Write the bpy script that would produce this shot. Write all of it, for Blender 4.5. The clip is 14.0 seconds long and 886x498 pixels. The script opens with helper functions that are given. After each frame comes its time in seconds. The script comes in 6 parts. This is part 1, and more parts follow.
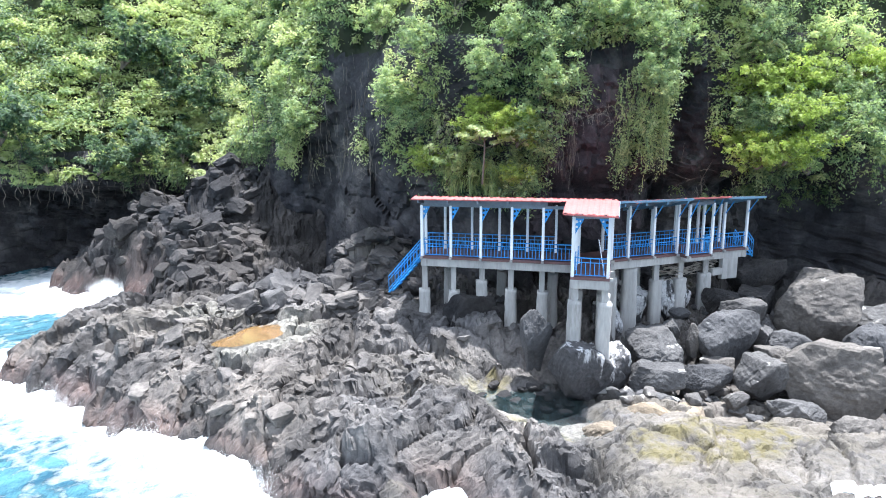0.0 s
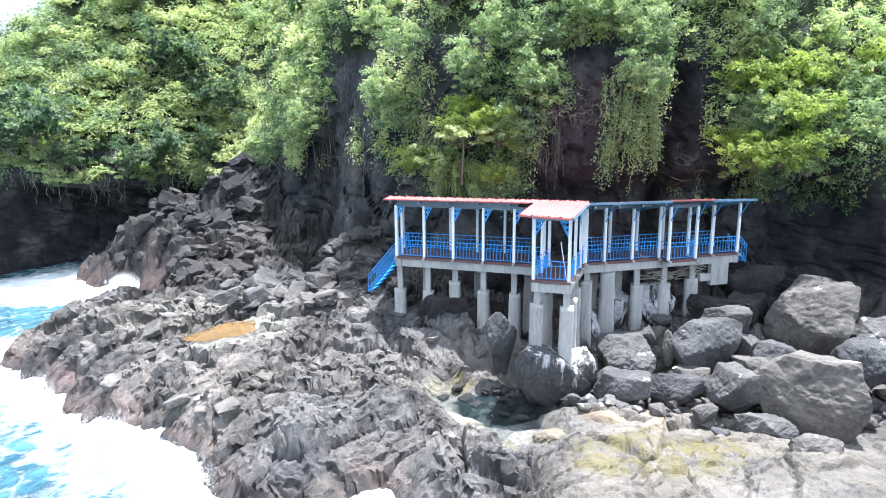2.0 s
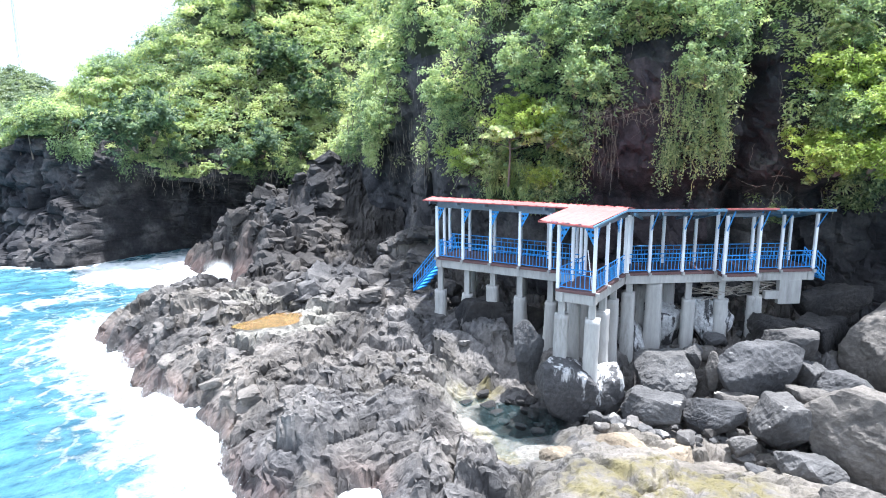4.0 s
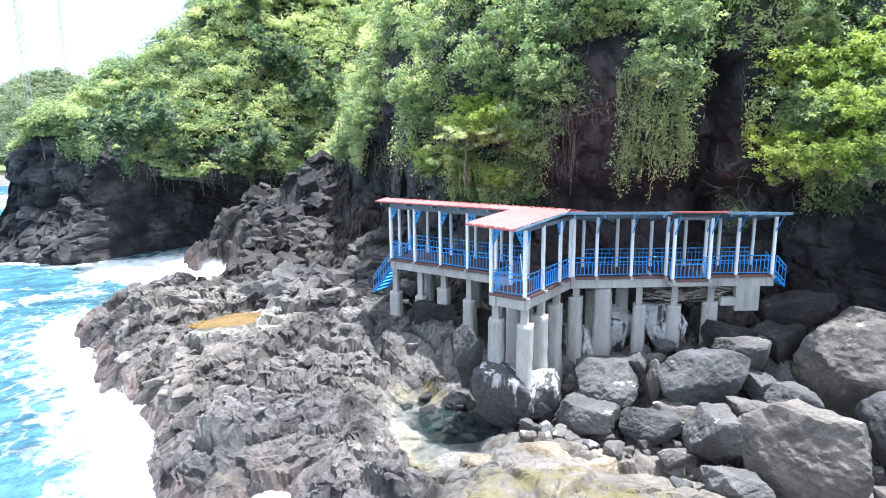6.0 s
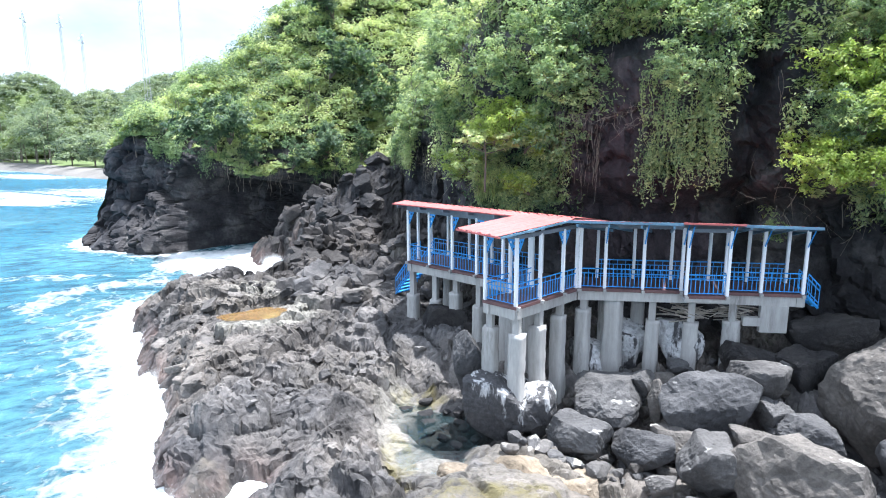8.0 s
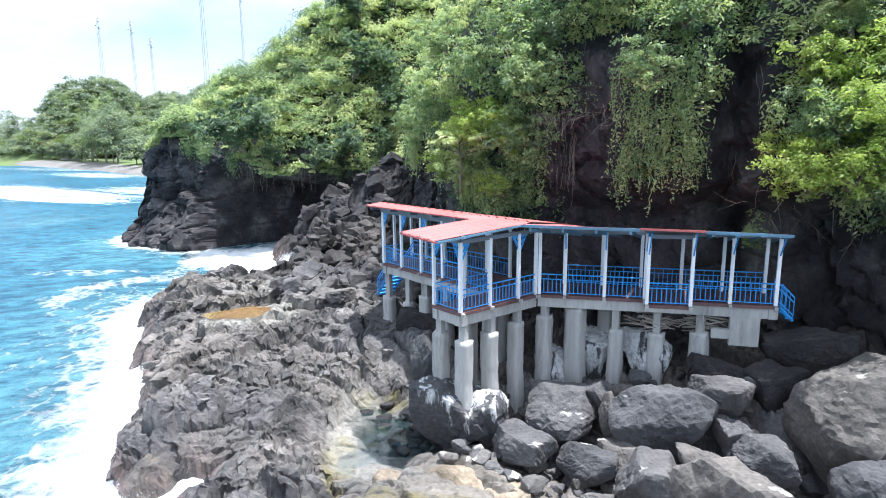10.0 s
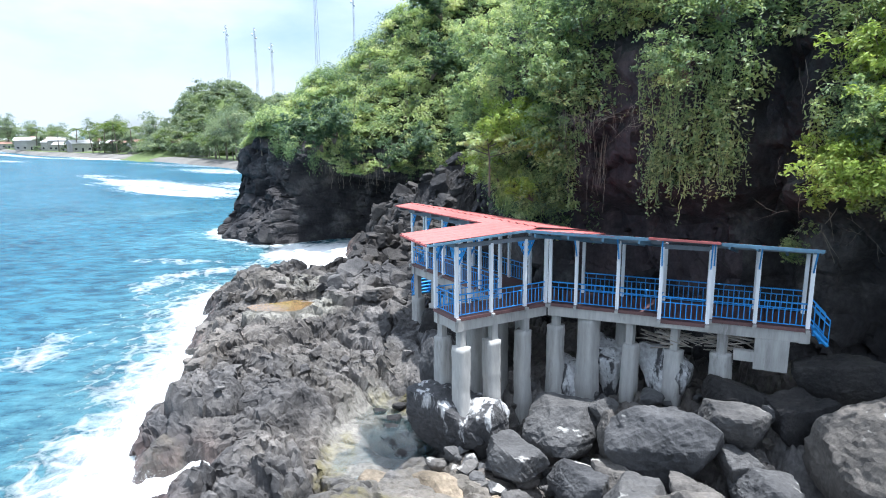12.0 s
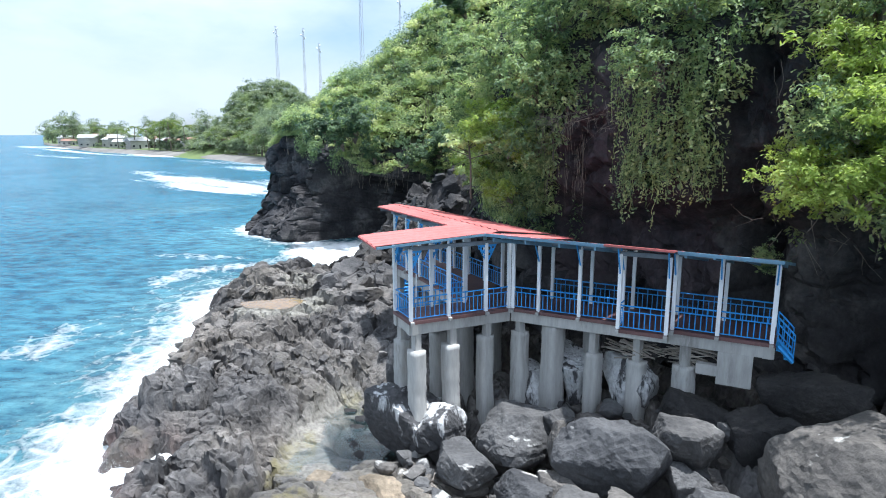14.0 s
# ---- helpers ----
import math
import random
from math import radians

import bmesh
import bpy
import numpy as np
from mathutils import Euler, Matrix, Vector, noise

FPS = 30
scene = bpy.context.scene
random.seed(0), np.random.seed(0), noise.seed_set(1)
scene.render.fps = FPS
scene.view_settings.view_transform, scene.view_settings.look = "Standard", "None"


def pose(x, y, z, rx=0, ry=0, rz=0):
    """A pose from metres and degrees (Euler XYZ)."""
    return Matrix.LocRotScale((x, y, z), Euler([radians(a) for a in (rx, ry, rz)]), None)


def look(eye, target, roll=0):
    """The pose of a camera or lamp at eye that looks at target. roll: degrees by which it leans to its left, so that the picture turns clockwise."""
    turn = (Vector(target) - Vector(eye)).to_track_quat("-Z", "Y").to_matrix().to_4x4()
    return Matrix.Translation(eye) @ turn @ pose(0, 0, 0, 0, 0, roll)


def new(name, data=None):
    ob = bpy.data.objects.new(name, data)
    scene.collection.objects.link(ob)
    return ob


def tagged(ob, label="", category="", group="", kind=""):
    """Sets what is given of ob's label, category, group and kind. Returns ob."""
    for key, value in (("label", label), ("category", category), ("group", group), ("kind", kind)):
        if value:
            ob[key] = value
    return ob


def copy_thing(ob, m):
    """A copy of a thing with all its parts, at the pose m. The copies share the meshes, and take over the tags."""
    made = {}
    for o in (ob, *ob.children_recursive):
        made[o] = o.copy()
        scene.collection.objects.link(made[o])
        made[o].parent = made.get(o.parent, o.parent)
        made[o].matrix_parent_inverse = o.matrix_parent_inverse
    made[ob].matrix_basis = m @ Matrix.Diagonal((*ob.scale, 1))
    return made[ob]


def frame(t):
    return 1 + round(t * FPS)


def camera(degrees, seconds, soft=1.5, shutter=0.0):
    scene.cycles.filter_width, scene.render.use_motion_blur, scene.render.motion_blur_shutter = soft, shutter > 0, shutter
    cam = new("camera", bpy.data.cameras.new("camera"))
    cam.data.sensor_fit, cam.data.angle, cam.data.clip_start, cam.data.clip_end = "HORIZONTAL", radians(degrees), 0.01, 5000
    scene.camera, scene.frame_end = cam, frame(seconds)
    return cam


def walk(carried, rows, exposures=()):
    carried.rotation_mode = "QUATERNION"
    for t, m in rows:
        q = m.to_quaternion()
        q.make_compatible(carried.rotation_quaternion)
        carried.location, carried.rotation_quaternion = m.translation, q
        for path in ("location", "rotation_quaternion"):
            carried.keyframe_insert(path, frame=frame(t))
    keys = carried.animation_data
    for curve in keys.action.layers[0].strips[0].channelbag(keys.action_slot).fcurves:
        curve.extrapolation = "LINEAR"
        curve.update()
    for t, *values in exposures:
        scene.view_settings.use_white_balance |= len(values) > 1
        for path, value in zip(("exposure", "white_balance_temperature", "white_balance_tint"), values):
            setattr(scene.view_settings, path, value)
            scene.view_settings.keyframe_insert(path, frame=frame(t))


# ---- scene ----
cam = camera(71.7, 14.0, soft=1.0)
PATH = [
    (0, (-0.234, -0.586, 10.361), (-0.209, 1.381, 9.996), -0.3),
    (0.5, (0.646, -0.553, 10.34), (0.634, 1.413, 9.976), -0.3),
    (1, (1.482, -0.507, 10.327), (1.45, 1.459, 9.963), -0.3),
    (1.5, (2.26, -0.462, 10.331), (2.207, 1.503, 9.967), -0.4),
    (2, (3.106, -0.368, 10.347), (2.951, 1.593, 9.983), -0.4),
    (2.5, (3.922, -0.253, 10.362), (3.613, 1.689, 9.998), -0.3),
    (2.7, (4.253, -0.164, 10.367), (3.881, 1.767, 10.003), -0.2),
    (5, (8.136, 1.16, 10.55), (7.544, 3.033, 10.175), -0.6),
    (5.5, (8.913, 1.506, 10.553), (8.286, 3.367, 10.178), -0.7),
    (6, (9.671, 1.849, 10.551), (9.002, 3.696, 10.175), -0.6),
    (6.5, (10.402, 2.171, 10.559), (9.676, 3.997, 10.185), -0.6),
    (7, (11.081, 2.48, 10.562), (10.284, 4.277, 10.19), -0.5),
    (7.2, (11.348, 2.621, 10.564), (10.517, 4.402, 10.193), -0.4),
    (9.3, (14.34, 4.551, 10.694), (13.292, 6.214, 10.323), -0.5),
    (9.5, (14.602, 4.771, 10.696), (13.545, 6.428, 10.324), -0.6),
    (10, (15.224, 5.323, 10.707), (14.117, 6.946, 10.334), -0.5),
    (10.5, (15.822, 5.86, 10.721), (14.659, 7.444, 10.348), -0.6),
    (11, (16.456, 6.426, 10.733), (15.216, 7.95, 10.36), -0.5),
    (11.5, (16.991, 6.96, 10.756), (15.703, 8.443, 10.381), -0.6),
    (12, (17.519, 7.53, 10.773), (16.145, 8.935, 10.399), -0.5),
    (12.5, (17.989, 8.123, 10.785), (16.554, 9.465, 10.413), -0.4),
    (13, (18.475, 8.716, 10.798), (17.013, 10.029, 10.426), -0.4),
    (13.5, (18.881, 9.227, 10.805), (17.41, 10.529, 10.43), -0.2),
    (14, (19.189, 9.58, 10.822), (17.711, 10.874, 10.447), -0.2),
]
# the clip's camera stops down as the bright sky and sea come into view
BALANCE = [(0.0, 1.53, 5980, 12), (2.5, 1.66, 5960, 12), (6.5, 1.56, 5980, 12), (9.5, 1.28, 5960, 12), (12.0, 1.0, 5920, 10), (14.0, 0.86, 5880, 9)]
walk(cam, [(t, look(eye, target, roll)) for t, eye, target, roll in PATH], BALANCE)

# ---- light: a high tropical sun behind the cliff, bright hazy sky ----
SUN = Vector((0.15, 0.12, 0.97)).normalized()
world = bpy.data.worlds.new("sky")
scene.world = world
world.use_nodes = True
wn, wl = world.node_tree.nodes, world.node_tree.links
sky = wn.new("ShaderNodeTexSky")
sky.sky_type, sky.sun_disc = "NISHITA", False
sky.sun_elevation, sky.sun_rotation = math.asin(SUN.z), math.atan2(SUN.x, SUN.y)
sky.air_density, sky.dust_density, sky.ozone_density = 1.0, 2.0, 1.5
wco = wn.new("ShaderNodeTexCoord")
wmap = wn.new("ShaderNodeMapping")
wmap.inputs["Scale"].default_value = (1.0, 1.0, 2.6)
wl.new(wco.outputs["Generated"], wmap.inputs["Vector"])
cloud = wn.new("ShaderNodeTexNoise")
cloud.inputs["Scale"].default_value, cloud.inputs["Detail"].default_value = 2.3, 7.0
cloud.inputs["Roughness"].default_value = 0.55
wl.new(wmap.outputs["Vector"], cloud.inputs["Vector"])
cramp = wn.new("ShaderNodeValToRGB")
cramp.color_ramp.elements[0].position, cramp.color_ramp.elements[1].position = 0.28, 0.56
wl.new(cloud.outputs["Fac"], cramp.inputs["Fac"])
wmix = wn.new("ShaderNodeMixRGB")
# thin cloud glows most where it lies before the high sun
wsep = wn.new("ShaderNodeSeparateXYZ")
wl.new(wco.outputs["Generated"], wsep.inputs["Vector"])
glare = wn.new("ShaderNodeValToRGB")
glare.color_ramp.elements[0].position, glare.color_ramp.elements[1].position = 0.1, 0.75
glare.color_ramp.elements[0].color, glare.color_ramp.elements[1].color = (0.5, 0.56, 0.62, 1), (0.85, 0.94, 1.04, 1)
wl.new(wsep.outputs["Z"], glare.inputs["Fac"])
lift = wn.new("ShaderNodeVectorMath")
lift.operation = "SCALE"
lift.inputs["Scale"].default_value = 8.6
wl.new(glare.outputs["Color"], lift.inputs["Vector"])
wl.new(lift.outputs["Vector"], wmix.inputs["Color2"])
wl.new(cramp.outputs["Color"], wmix.inputs["Fac"])
wl.new(sky.outputs["Color"], wmix.inputs["Color1"])
bg = wn["Background"]
bg.inputs["Strength"].default_value = 0.115
wl.new(wmix.outputs["Color"], bg.inputs["Color"])
sun = new("sun", bpy.data.lights.new("sun", "SUN"))
sun.data.energy, sun.data.angle, sun.data.color = 5.0, radians(0.6), (1.0, 0.975, 0.93)
sun.matrix_world = look(SUN * 60, (0, 0, 0))

# ---- tools ----
RNG = np.random.default_rng(7)


def hash01(ix, iy, seed):
    """A repeatable random number in 0..1 for each lattice point."""
    n = (ix.astype(np.int64) * 374761393 + iy.astype(np.int64) * 668265263 + seed * 2147483647) & 0x7FFFFFFF
    n = ((n ^ (n >> 13)) * 1274126177) & 0x7FFFFFFF
    n = ((n ^ (n >> 15)) * 2246822519) & 0x7FFFFFFF
    return ((n ^ (n >> 16)) & 0xFFFFF) / float(0xFFFFF)


def vnoise(x, y, seed=0):
    """Smooth value noise in -1..1."""
    ix, iy = np.floor(x), np.floor(y)
    fx, fy = x - ix, y - iy
    ux, uy = fx * fx * fx * (fx * (fx * 6 - 15) + 10), fy * fy * fy * (fy * (fy * 6 - 15) + 10)
    a, b = hash01(ix, iy, seed), hash01(ix + 1, iy, seed)
    c, d = hash01(ix, iy + 1, seed), hash01(ix + 1, iy + 1, seed)
    return 2 * (a + (b - a) * ux + (c - a) * uy + (a - b - c + d) * ux * uy) - 1


def fbm(x, y, seed=0, octaves=4, gain=0.5):
    s, a, n = 0.0, 1.0, 0.0
    for o in range(octaves):
        s, n = s + a * vnoise(x * 1.97 ** o + 3.1 * o, y * 2.03 ** o - 1.7 * o, seed + o), n + a
        a *= gain
    return s / n


def blocks(x, y, seed=0, wide=0.17):
    """Broken-rock pattern: (block number 0..1, tilt of the block here, closeness to a crack 0..1)."""
    ix, iy = np.floor(x), np.floor(y)
    f1, f2 = np.full(x.shape, 9.0), np.full(x.shape, 9.0)
    num, tilt = np.zeros(x.shape), np.zeros(x.shape)
    for dx in (-1, 0, 1):
        for dy in (-1, 0, 1):
            cx, cy = ix + dx, iy + dy
            px, py = cx + hash01(cx, cy, seed), cy + hash01(cx, cy, seed + 1)
            vx, vy = x - px, y - py
            d = np.hypot(vx, vy)
            r = hash01(cx, cy, seed + 2)
            t = vx * (hash01(cx, cy, seed + 3) - 0.5) + vy * (hash01(cx, cy, seed + 4) - 0.5)
            near = d < f1
            f2 = np.where(near, f1, np.minimum(f2, d))
            num, tilt, f1 = np.where(near, r, num), np.where(near, t, tilt), np.where(near, d, f1)
    return num, tilt, np.exp(-((f2 - f1) / wide) ** 2)


def smooth(a, b, v):
    t = np.clip((v - a) / (b - a), 0, 1)
    return t * t * (3 - 2 * t)


def mesh_np(name, verts, faces, mat, flat=True, floats=None):
    """A mesh from arrays: verts (n, 3), faces (m, 3 or 4); floats: named numbers for each vertex."""
    me = bpy.data.meshes.new(name)
    verts, faces = np.asarray(verts, np.float32), np.asarray(faces, np.int32)
    k = faces.shape[1]
    me.vertices.add(len(verts))
    me.vertices.foreach_set("co", verts.ravel())
    me.loops.add(faces.size)
    me.loops.foreach_set("vertex_index", faces.ravel())
    me.polygons.add(len(faces))
    me.polygons.foreach_set("loop_start", np.arange(0, faces.size, k, dtype=np.int32))
    me.update(calc_edges=True)
    me.polygons.foreach_set("use_smooth", np.full(len(faces), not flat))
    for key, vals in (floats or {}).items():
        me.attributes.new(key, "FLOAT", "POINT").data.foreach_set("value", np.asarray(vals, np.float32))
    if mat:
        me.materials.append(mat)
    return me


def grid_faces(nu, nv):
    i = np.arange(nu * nv).reshape(nu, nv)
    return np.stack([i[:-1, :-1], i[1:, :-1], i[1:, 1:], i[:-1, 1:]], -1).reshape(-1, 4)


def part(name, data, mat, parent, label="", at=None):
    """Link a mesh or bmesh as one object under a thing or a part."""
    if isinstance(data, bmesh.types.BMesh):
        me = bpy.data.meshes.new(name)
        data.to_mesh(me)
        data.free()
        data = me
    if mat and not data.materials:
        data.materials.append(mat)
    ob = new(name, data)
    if at is not None:
        ob.matrix_basis = at
    if parent is not None:
        ob.parent = parent
    return tagged(ob, label)


def empty(name, m=None):
    ob = new(name)
    ob.empty_display_size = 0.2
    if m is not None:
        ob.matrix_basis = m
    return ob


def box_bm(sx, sy, sz, bevel=0.0, at=(0, 0, 0), bm=None):
    """A bevelled box with its foot at the origin of at."""
    own = bmesh.new()
    bmesh.ops.create_cube(own, size=1.0, matrix=Matrix.Translation((at[0], at[1], at[2] + sz / 2)) @ Matrix.Diagonal((sx, sy, sz, 1)))
    if bevel:
        bmesh.ops.bevel(own, geom=own.edges[:], offset=bevel, segments=2, affect="EDGES", clamp_overlap=True)
    if bm is None:
        return own
    tmp = bpy.data.meshes.new("tmp")
    own.to_mesh(tmp)
    own.free()
    bm.from_mesh(tmp)
    bpy.data.meshes.remove(tmp)
    return bm


def bar_bm(a, b, r, sides=6, bm=None, r2=None):
    """A round bar from a to b."""
    bm = bm or bmesh.new()
    a, b = Vector(a), Vector(b)
    m = Matrix.Translation((a + b) / 2) @ (b - a).to_track_quat("Z", "Y").to_matrix().to_4x4()
    bmesh.ops.create_cone(bm, cap_ends=True, segments=sides, radius1=r, radius2=r if r2 is None else r2, depth=(b - a).length, matrix=m)
    return bm


def prism_bm(points, z0, z1):
    """An upright slab over a ground polygon."""
    bm = bmesh.new()
    lo = [bm.verts.new((x, y, z0)) for x, y in points]
    hi = [bm.verts.new((x, y, z1)) for x, y in points]
    bm.faces.new(hi)
    bm.faces.new(lo[::-1])
    for i in range(len(points)):
        j = (i + 1) % len(points)
        bm.faces.new((lo[i], lo[j], hi[j], hi[i]))
    bmesh.ops.recalc_face_normals(bm, faces=bm.faces[:])
    return bm


def leaf_arrays(cen, out, size, rng, droop=0.25, slim=0.42):
    """Folded pointed leaves at cen, facing about out: two triangles pairs each."""
    n = len(cen)
    nor = out + rng.normal(0, 0.55, (n, 3))
    nor /= np.linalg.norm(nor, axis=1, keepdims=True)
    t = rng.normal(0, 1, (n, 3))
    t[:, 2] -= droop
    t -= nor * (t * nor).sum(1, keepdims=True)
    t /= np.linalg.norm(t, axis=1, keepdims=True) + 1e-6
    s = np.cross(nor, t)
    L = (size * rng.uniform(0.6, 1.35, n))[:, None]
    v = np.stack([cen - t * L * 0.5, cen + s * L * slim * 0.5 + nor * L * 0.07, cen + t * L * 0.5, cen - s * L * slim * 0.5 + nor * L * 0.07], 1)
    f = np.arange(4 * n).reshape(n, 4)
    f = np.concatenate([f[:, [0, 1, 2]], f[:, [0, 2, 3]]])
    return v.reshape(-1, 3), f


def clump_leaves(cen, rad, count, size, rng, flat=0.75, low=-0.35):
    """Leaves on the outside of round clumps. cen (n, 3), rad (n), count leaves each."""
    n = len(cen)
    d = rng.normal(0, 1, (n * count, 3))
    d /= np.linalg.norm(d, axis=1, keepdims=True)
    d[:, 2] = np.where(d[:, 2] < low, -d[:, 2], d[:, 2])
    c, r = np.repeat(cen, count, 0), np.repeat(rad, count)[:, None]
    p = c + d * r * np.array([1, 1, flat]) * (0.25 + 1.0 * rng.random((n * count, 1)))
    o = d * 0.7 + np.array([0, -0.1, 0.75])
    return p, o

# ---- materials ----
def nodes_of(name):
    m = bpy.data.materials.new(name)
    m.use_nodes = True
    nt = m.node_tree
    return m, nt, nt.nodes["Principled BSDF"]


def node(nt, kind, ins=None):
    n = nt.nodes.new(kind)
    for k, v in (ins or {}).items():
        if isinstance(v, bpy.types.NodeSocket):
            nt.links.new(v, n.inputs[k])
        else:
            n.inputs[k].default_value = v
    return n


def tex(nt, kind, scale, vec=None, **ins):
    n = nt.nodes.new(kind)
    n.inputs["Scale"].default_value = scale
    if vec is not None:
        nt.links.new(vec, n.inputs["Vector"])
    for k, v in ins.items():
        n.inputs[k].default_value = v
    return n


def ramp(nt, fac, *stops):
    n = nt.nodes.new("ShaderNodeValToRGB")
    e = n.color_ramp.elements
    while len(e) < len(stops):
        e.new(0.5)
    for el, (p, c) in zip(e, stops):
        el.position, el.color = p, (*c, 1) if len(c) == 3 else c
    nt.links.new(fac, n.inputs["Fac"])
    return n.outputs["Color"]


def mixc(nt, fac, a, b, blend="MIX"):
    n = nt.nodes.new("ShaderNodeMixRGB")
    n.blend_type = blend
    for k, v in (("Fac", fac), ("Color1", a), ("Color2", b)):
        if isinstance(v, bpy.types.NodeSocket):
            nt.links.new(v, n.inputs[k])
        else:
            n.inputs[k].default_value = v if k == "Fac" else (*v, 1)
    return n.outputs["Color"]


def maths(nt, op, a, b=0.0, clamp=False):
    n = nt.nodes.new("ShaderNodeMath")
    n.operation, n.use_clamp = op, clamp
    for i, v in enumerate((a, b)):
        if isinstance(v, bpy.types.NodeSocket):
            nt.links.new(v, n.inputs[i])
        else:
            n.inputs[i].default_value = v
    return n.outputs[0]


def attr(nt, name):
    n = nt.nodes.new("ShaderNodeAttribute")
    n.attribute_name = name
    return n.outputs["Fac"]


def coords(nt):
    return nt.nodes.new("ShaderNodeNewGeometry").outputs["Position"]


def bump(nt, bsdf, height, strength, distance, normal=None):
    n = nt.nodes.new("ShaderNodeBump")
    n.inputs["Strength"].default_value, n.inputs["Distance"].default_value = strength, distance
    nt.links.new(height, n.inputs["Height"])
    if normal is not None:
        nt.links.new(normal, n.inputs["Normal"])
    if bsdf is not None:
        nt.links.new(n.outputs["Normal"], bsdf.inputs["Normal"])
    return n.outputs["Normal"]


def rock_material(name, dark, mid, pale, stains=True, scale=1.0):
    """Weathered volcanic rock: grain, patches, cracks; 'tan', 'algae' and 'wet' are numbers of the mesh."""
    m, nt, b = nodes_of(name)
    p = coords(nt)
    big = tex(nt, "ShaderNodeTexNoise", 0.55 * scale, p, Detail=6.0, Roughness=0.62)
    fine = tex(nt, "ShaderNodeTexNoise", 5.5 * scale, p, Detail=8.0, Roughness=0.7)
    warp = mixc(nt, 0.6, p, big.outputs["Color"], "ADD")
    vor = tex(nt, "ShaderNodeTexVoronoi", 2.2 * scale, warp)
    vor.feature = "DISTANCE_TO_EDGE"
    crack = ramp(nt, vor.outputs["Distance"], (0.0, (0, 0, 0)), (0.07, (1, 1, 1)))
    col = ramp(nt, big.outputs["Fac"], (0.32, dark), (0.52, mid), (0.72, pale))
    grain = ramp(nt, fine.outputs["Fac"], (0.3, (0.6, 0.6, 0.6)), (0.7, (1.3, 1.27, 1.23)))
    col = mixc(nt, 1.0, col, grain, "MULTIPLY")
    broad = tex(nt, "ShaderNodeTexNoise", 0.16 * scale, p, Detail=3.0, Roughness=0.5)
    col = mixc(nt, 1.0, col, ramp(nt, broad.outputs["Fac"], (0.38, (0.8, 0.82, 0.86)), (0.62, (1.26, 1.2, 1.12))), "MULTIPLY")
    if stains:
        sp = tex(nt, "ShaderNodeTexNoise", 1.7, p, Detail=5.0, Roughness=0.65)
        # ridge shade painted into the rock colour, plus naturally darker rock near the sea
        col = mixc(nt, maths(nt, "MULTIPLY", attr(nt, "basalt_shade"), 0.85), col, mixc(nt, 1.0, col, (0.27, 0.27, 0.285), "MULTIPLY"))
        tan = maths(nt, "MULTIPLY", attr(nt, "tan"), ramp(nt, sp.outputs["Fac"], (0.35, (0.15,) * 3), (0.6, (1,) * 3)))
        col = mixc(nt, maths(nt, "MULTIPLY", tan, 0.8), col, (0.165, 0.147, 0.118))
        al = maths(nt, "MULTIPLY", attr(nt, "algae"), ramp(nt, sp.outputs["Fac"], (0.38, (0.0,) * 3), (0.58, (1,) * 3)))
        col = mixc(nt, maths(nt, "MULTIPLY", al, 0.85), col, (0.142, 0.122, 0.05))
        pl = maths(nt, "MULTIPLY", attr(nt, "pale"), ramp(nt, fine.outputs["Fac"], (0.35, (0.3,) * 3), (0.6, (1,) * 3)))
        col = mixc(nt, pl, col, (0.42, 0.405, 0.35))
        # roof shadow and depth of the tide pool painted dark onto its floor
        col = mixc(nt, attr(nt, "pool_shade"), col, (0.028, 0.032, 0.03))
        wet = attr(nt, "wet")
        wf = maths(nt, "MULTIPLY", wet, 0.45)
        col = mixc(nt, wf, col, ramp(nt, big.outputs["Fac"], (0.4, (0.04, 0.035, 0.035)), (0.6, (0.14, 0.07, 0.055))))
        nt.links.new(maths(nt, "SUBTRACT", 0.88, maths(nt, "MULTIPLY", wet, 0.5)), b.inputs["Roughness"])
    else:
        b.inputs["Roughness"].default_value = 0.9
    nt.links.new(col, b.inputs["Base Color"])
    b.inputs["Specular IOR Level"].default_value = 0.3
    vor2 = tex(nt, "ShaderNodeTexVoronoi", 6.5 * scale, mixc(nt, 0.35, warp, fine.outputs["Color"], "ADD"))
    vor2.feature = "DISTANCE_TO_EDGE"
    chip = ramp(nt, vor2.outputs["Distance"], (0.0, (0, 0, 0)), (0.16, (1, 1, 1)))
    n1 = bump(nt, None, crack, 0.22, 0.06)
    n2 = bump(nt, None, chip, 0.34, 0.05, n1)
    bump(nt, b, fine.outputs["Fac"], 1.0, 0.07, n2)
    return m


ROCK = rock_material("lava_rock", (0.046, 0.045, 0.046), (0.134, 0.129, 0.128), (0.255, 0.242, 0.232))
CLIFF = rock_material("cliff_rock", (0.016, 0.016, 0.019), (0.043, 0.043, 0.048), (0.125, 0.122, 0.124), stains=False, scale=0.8)


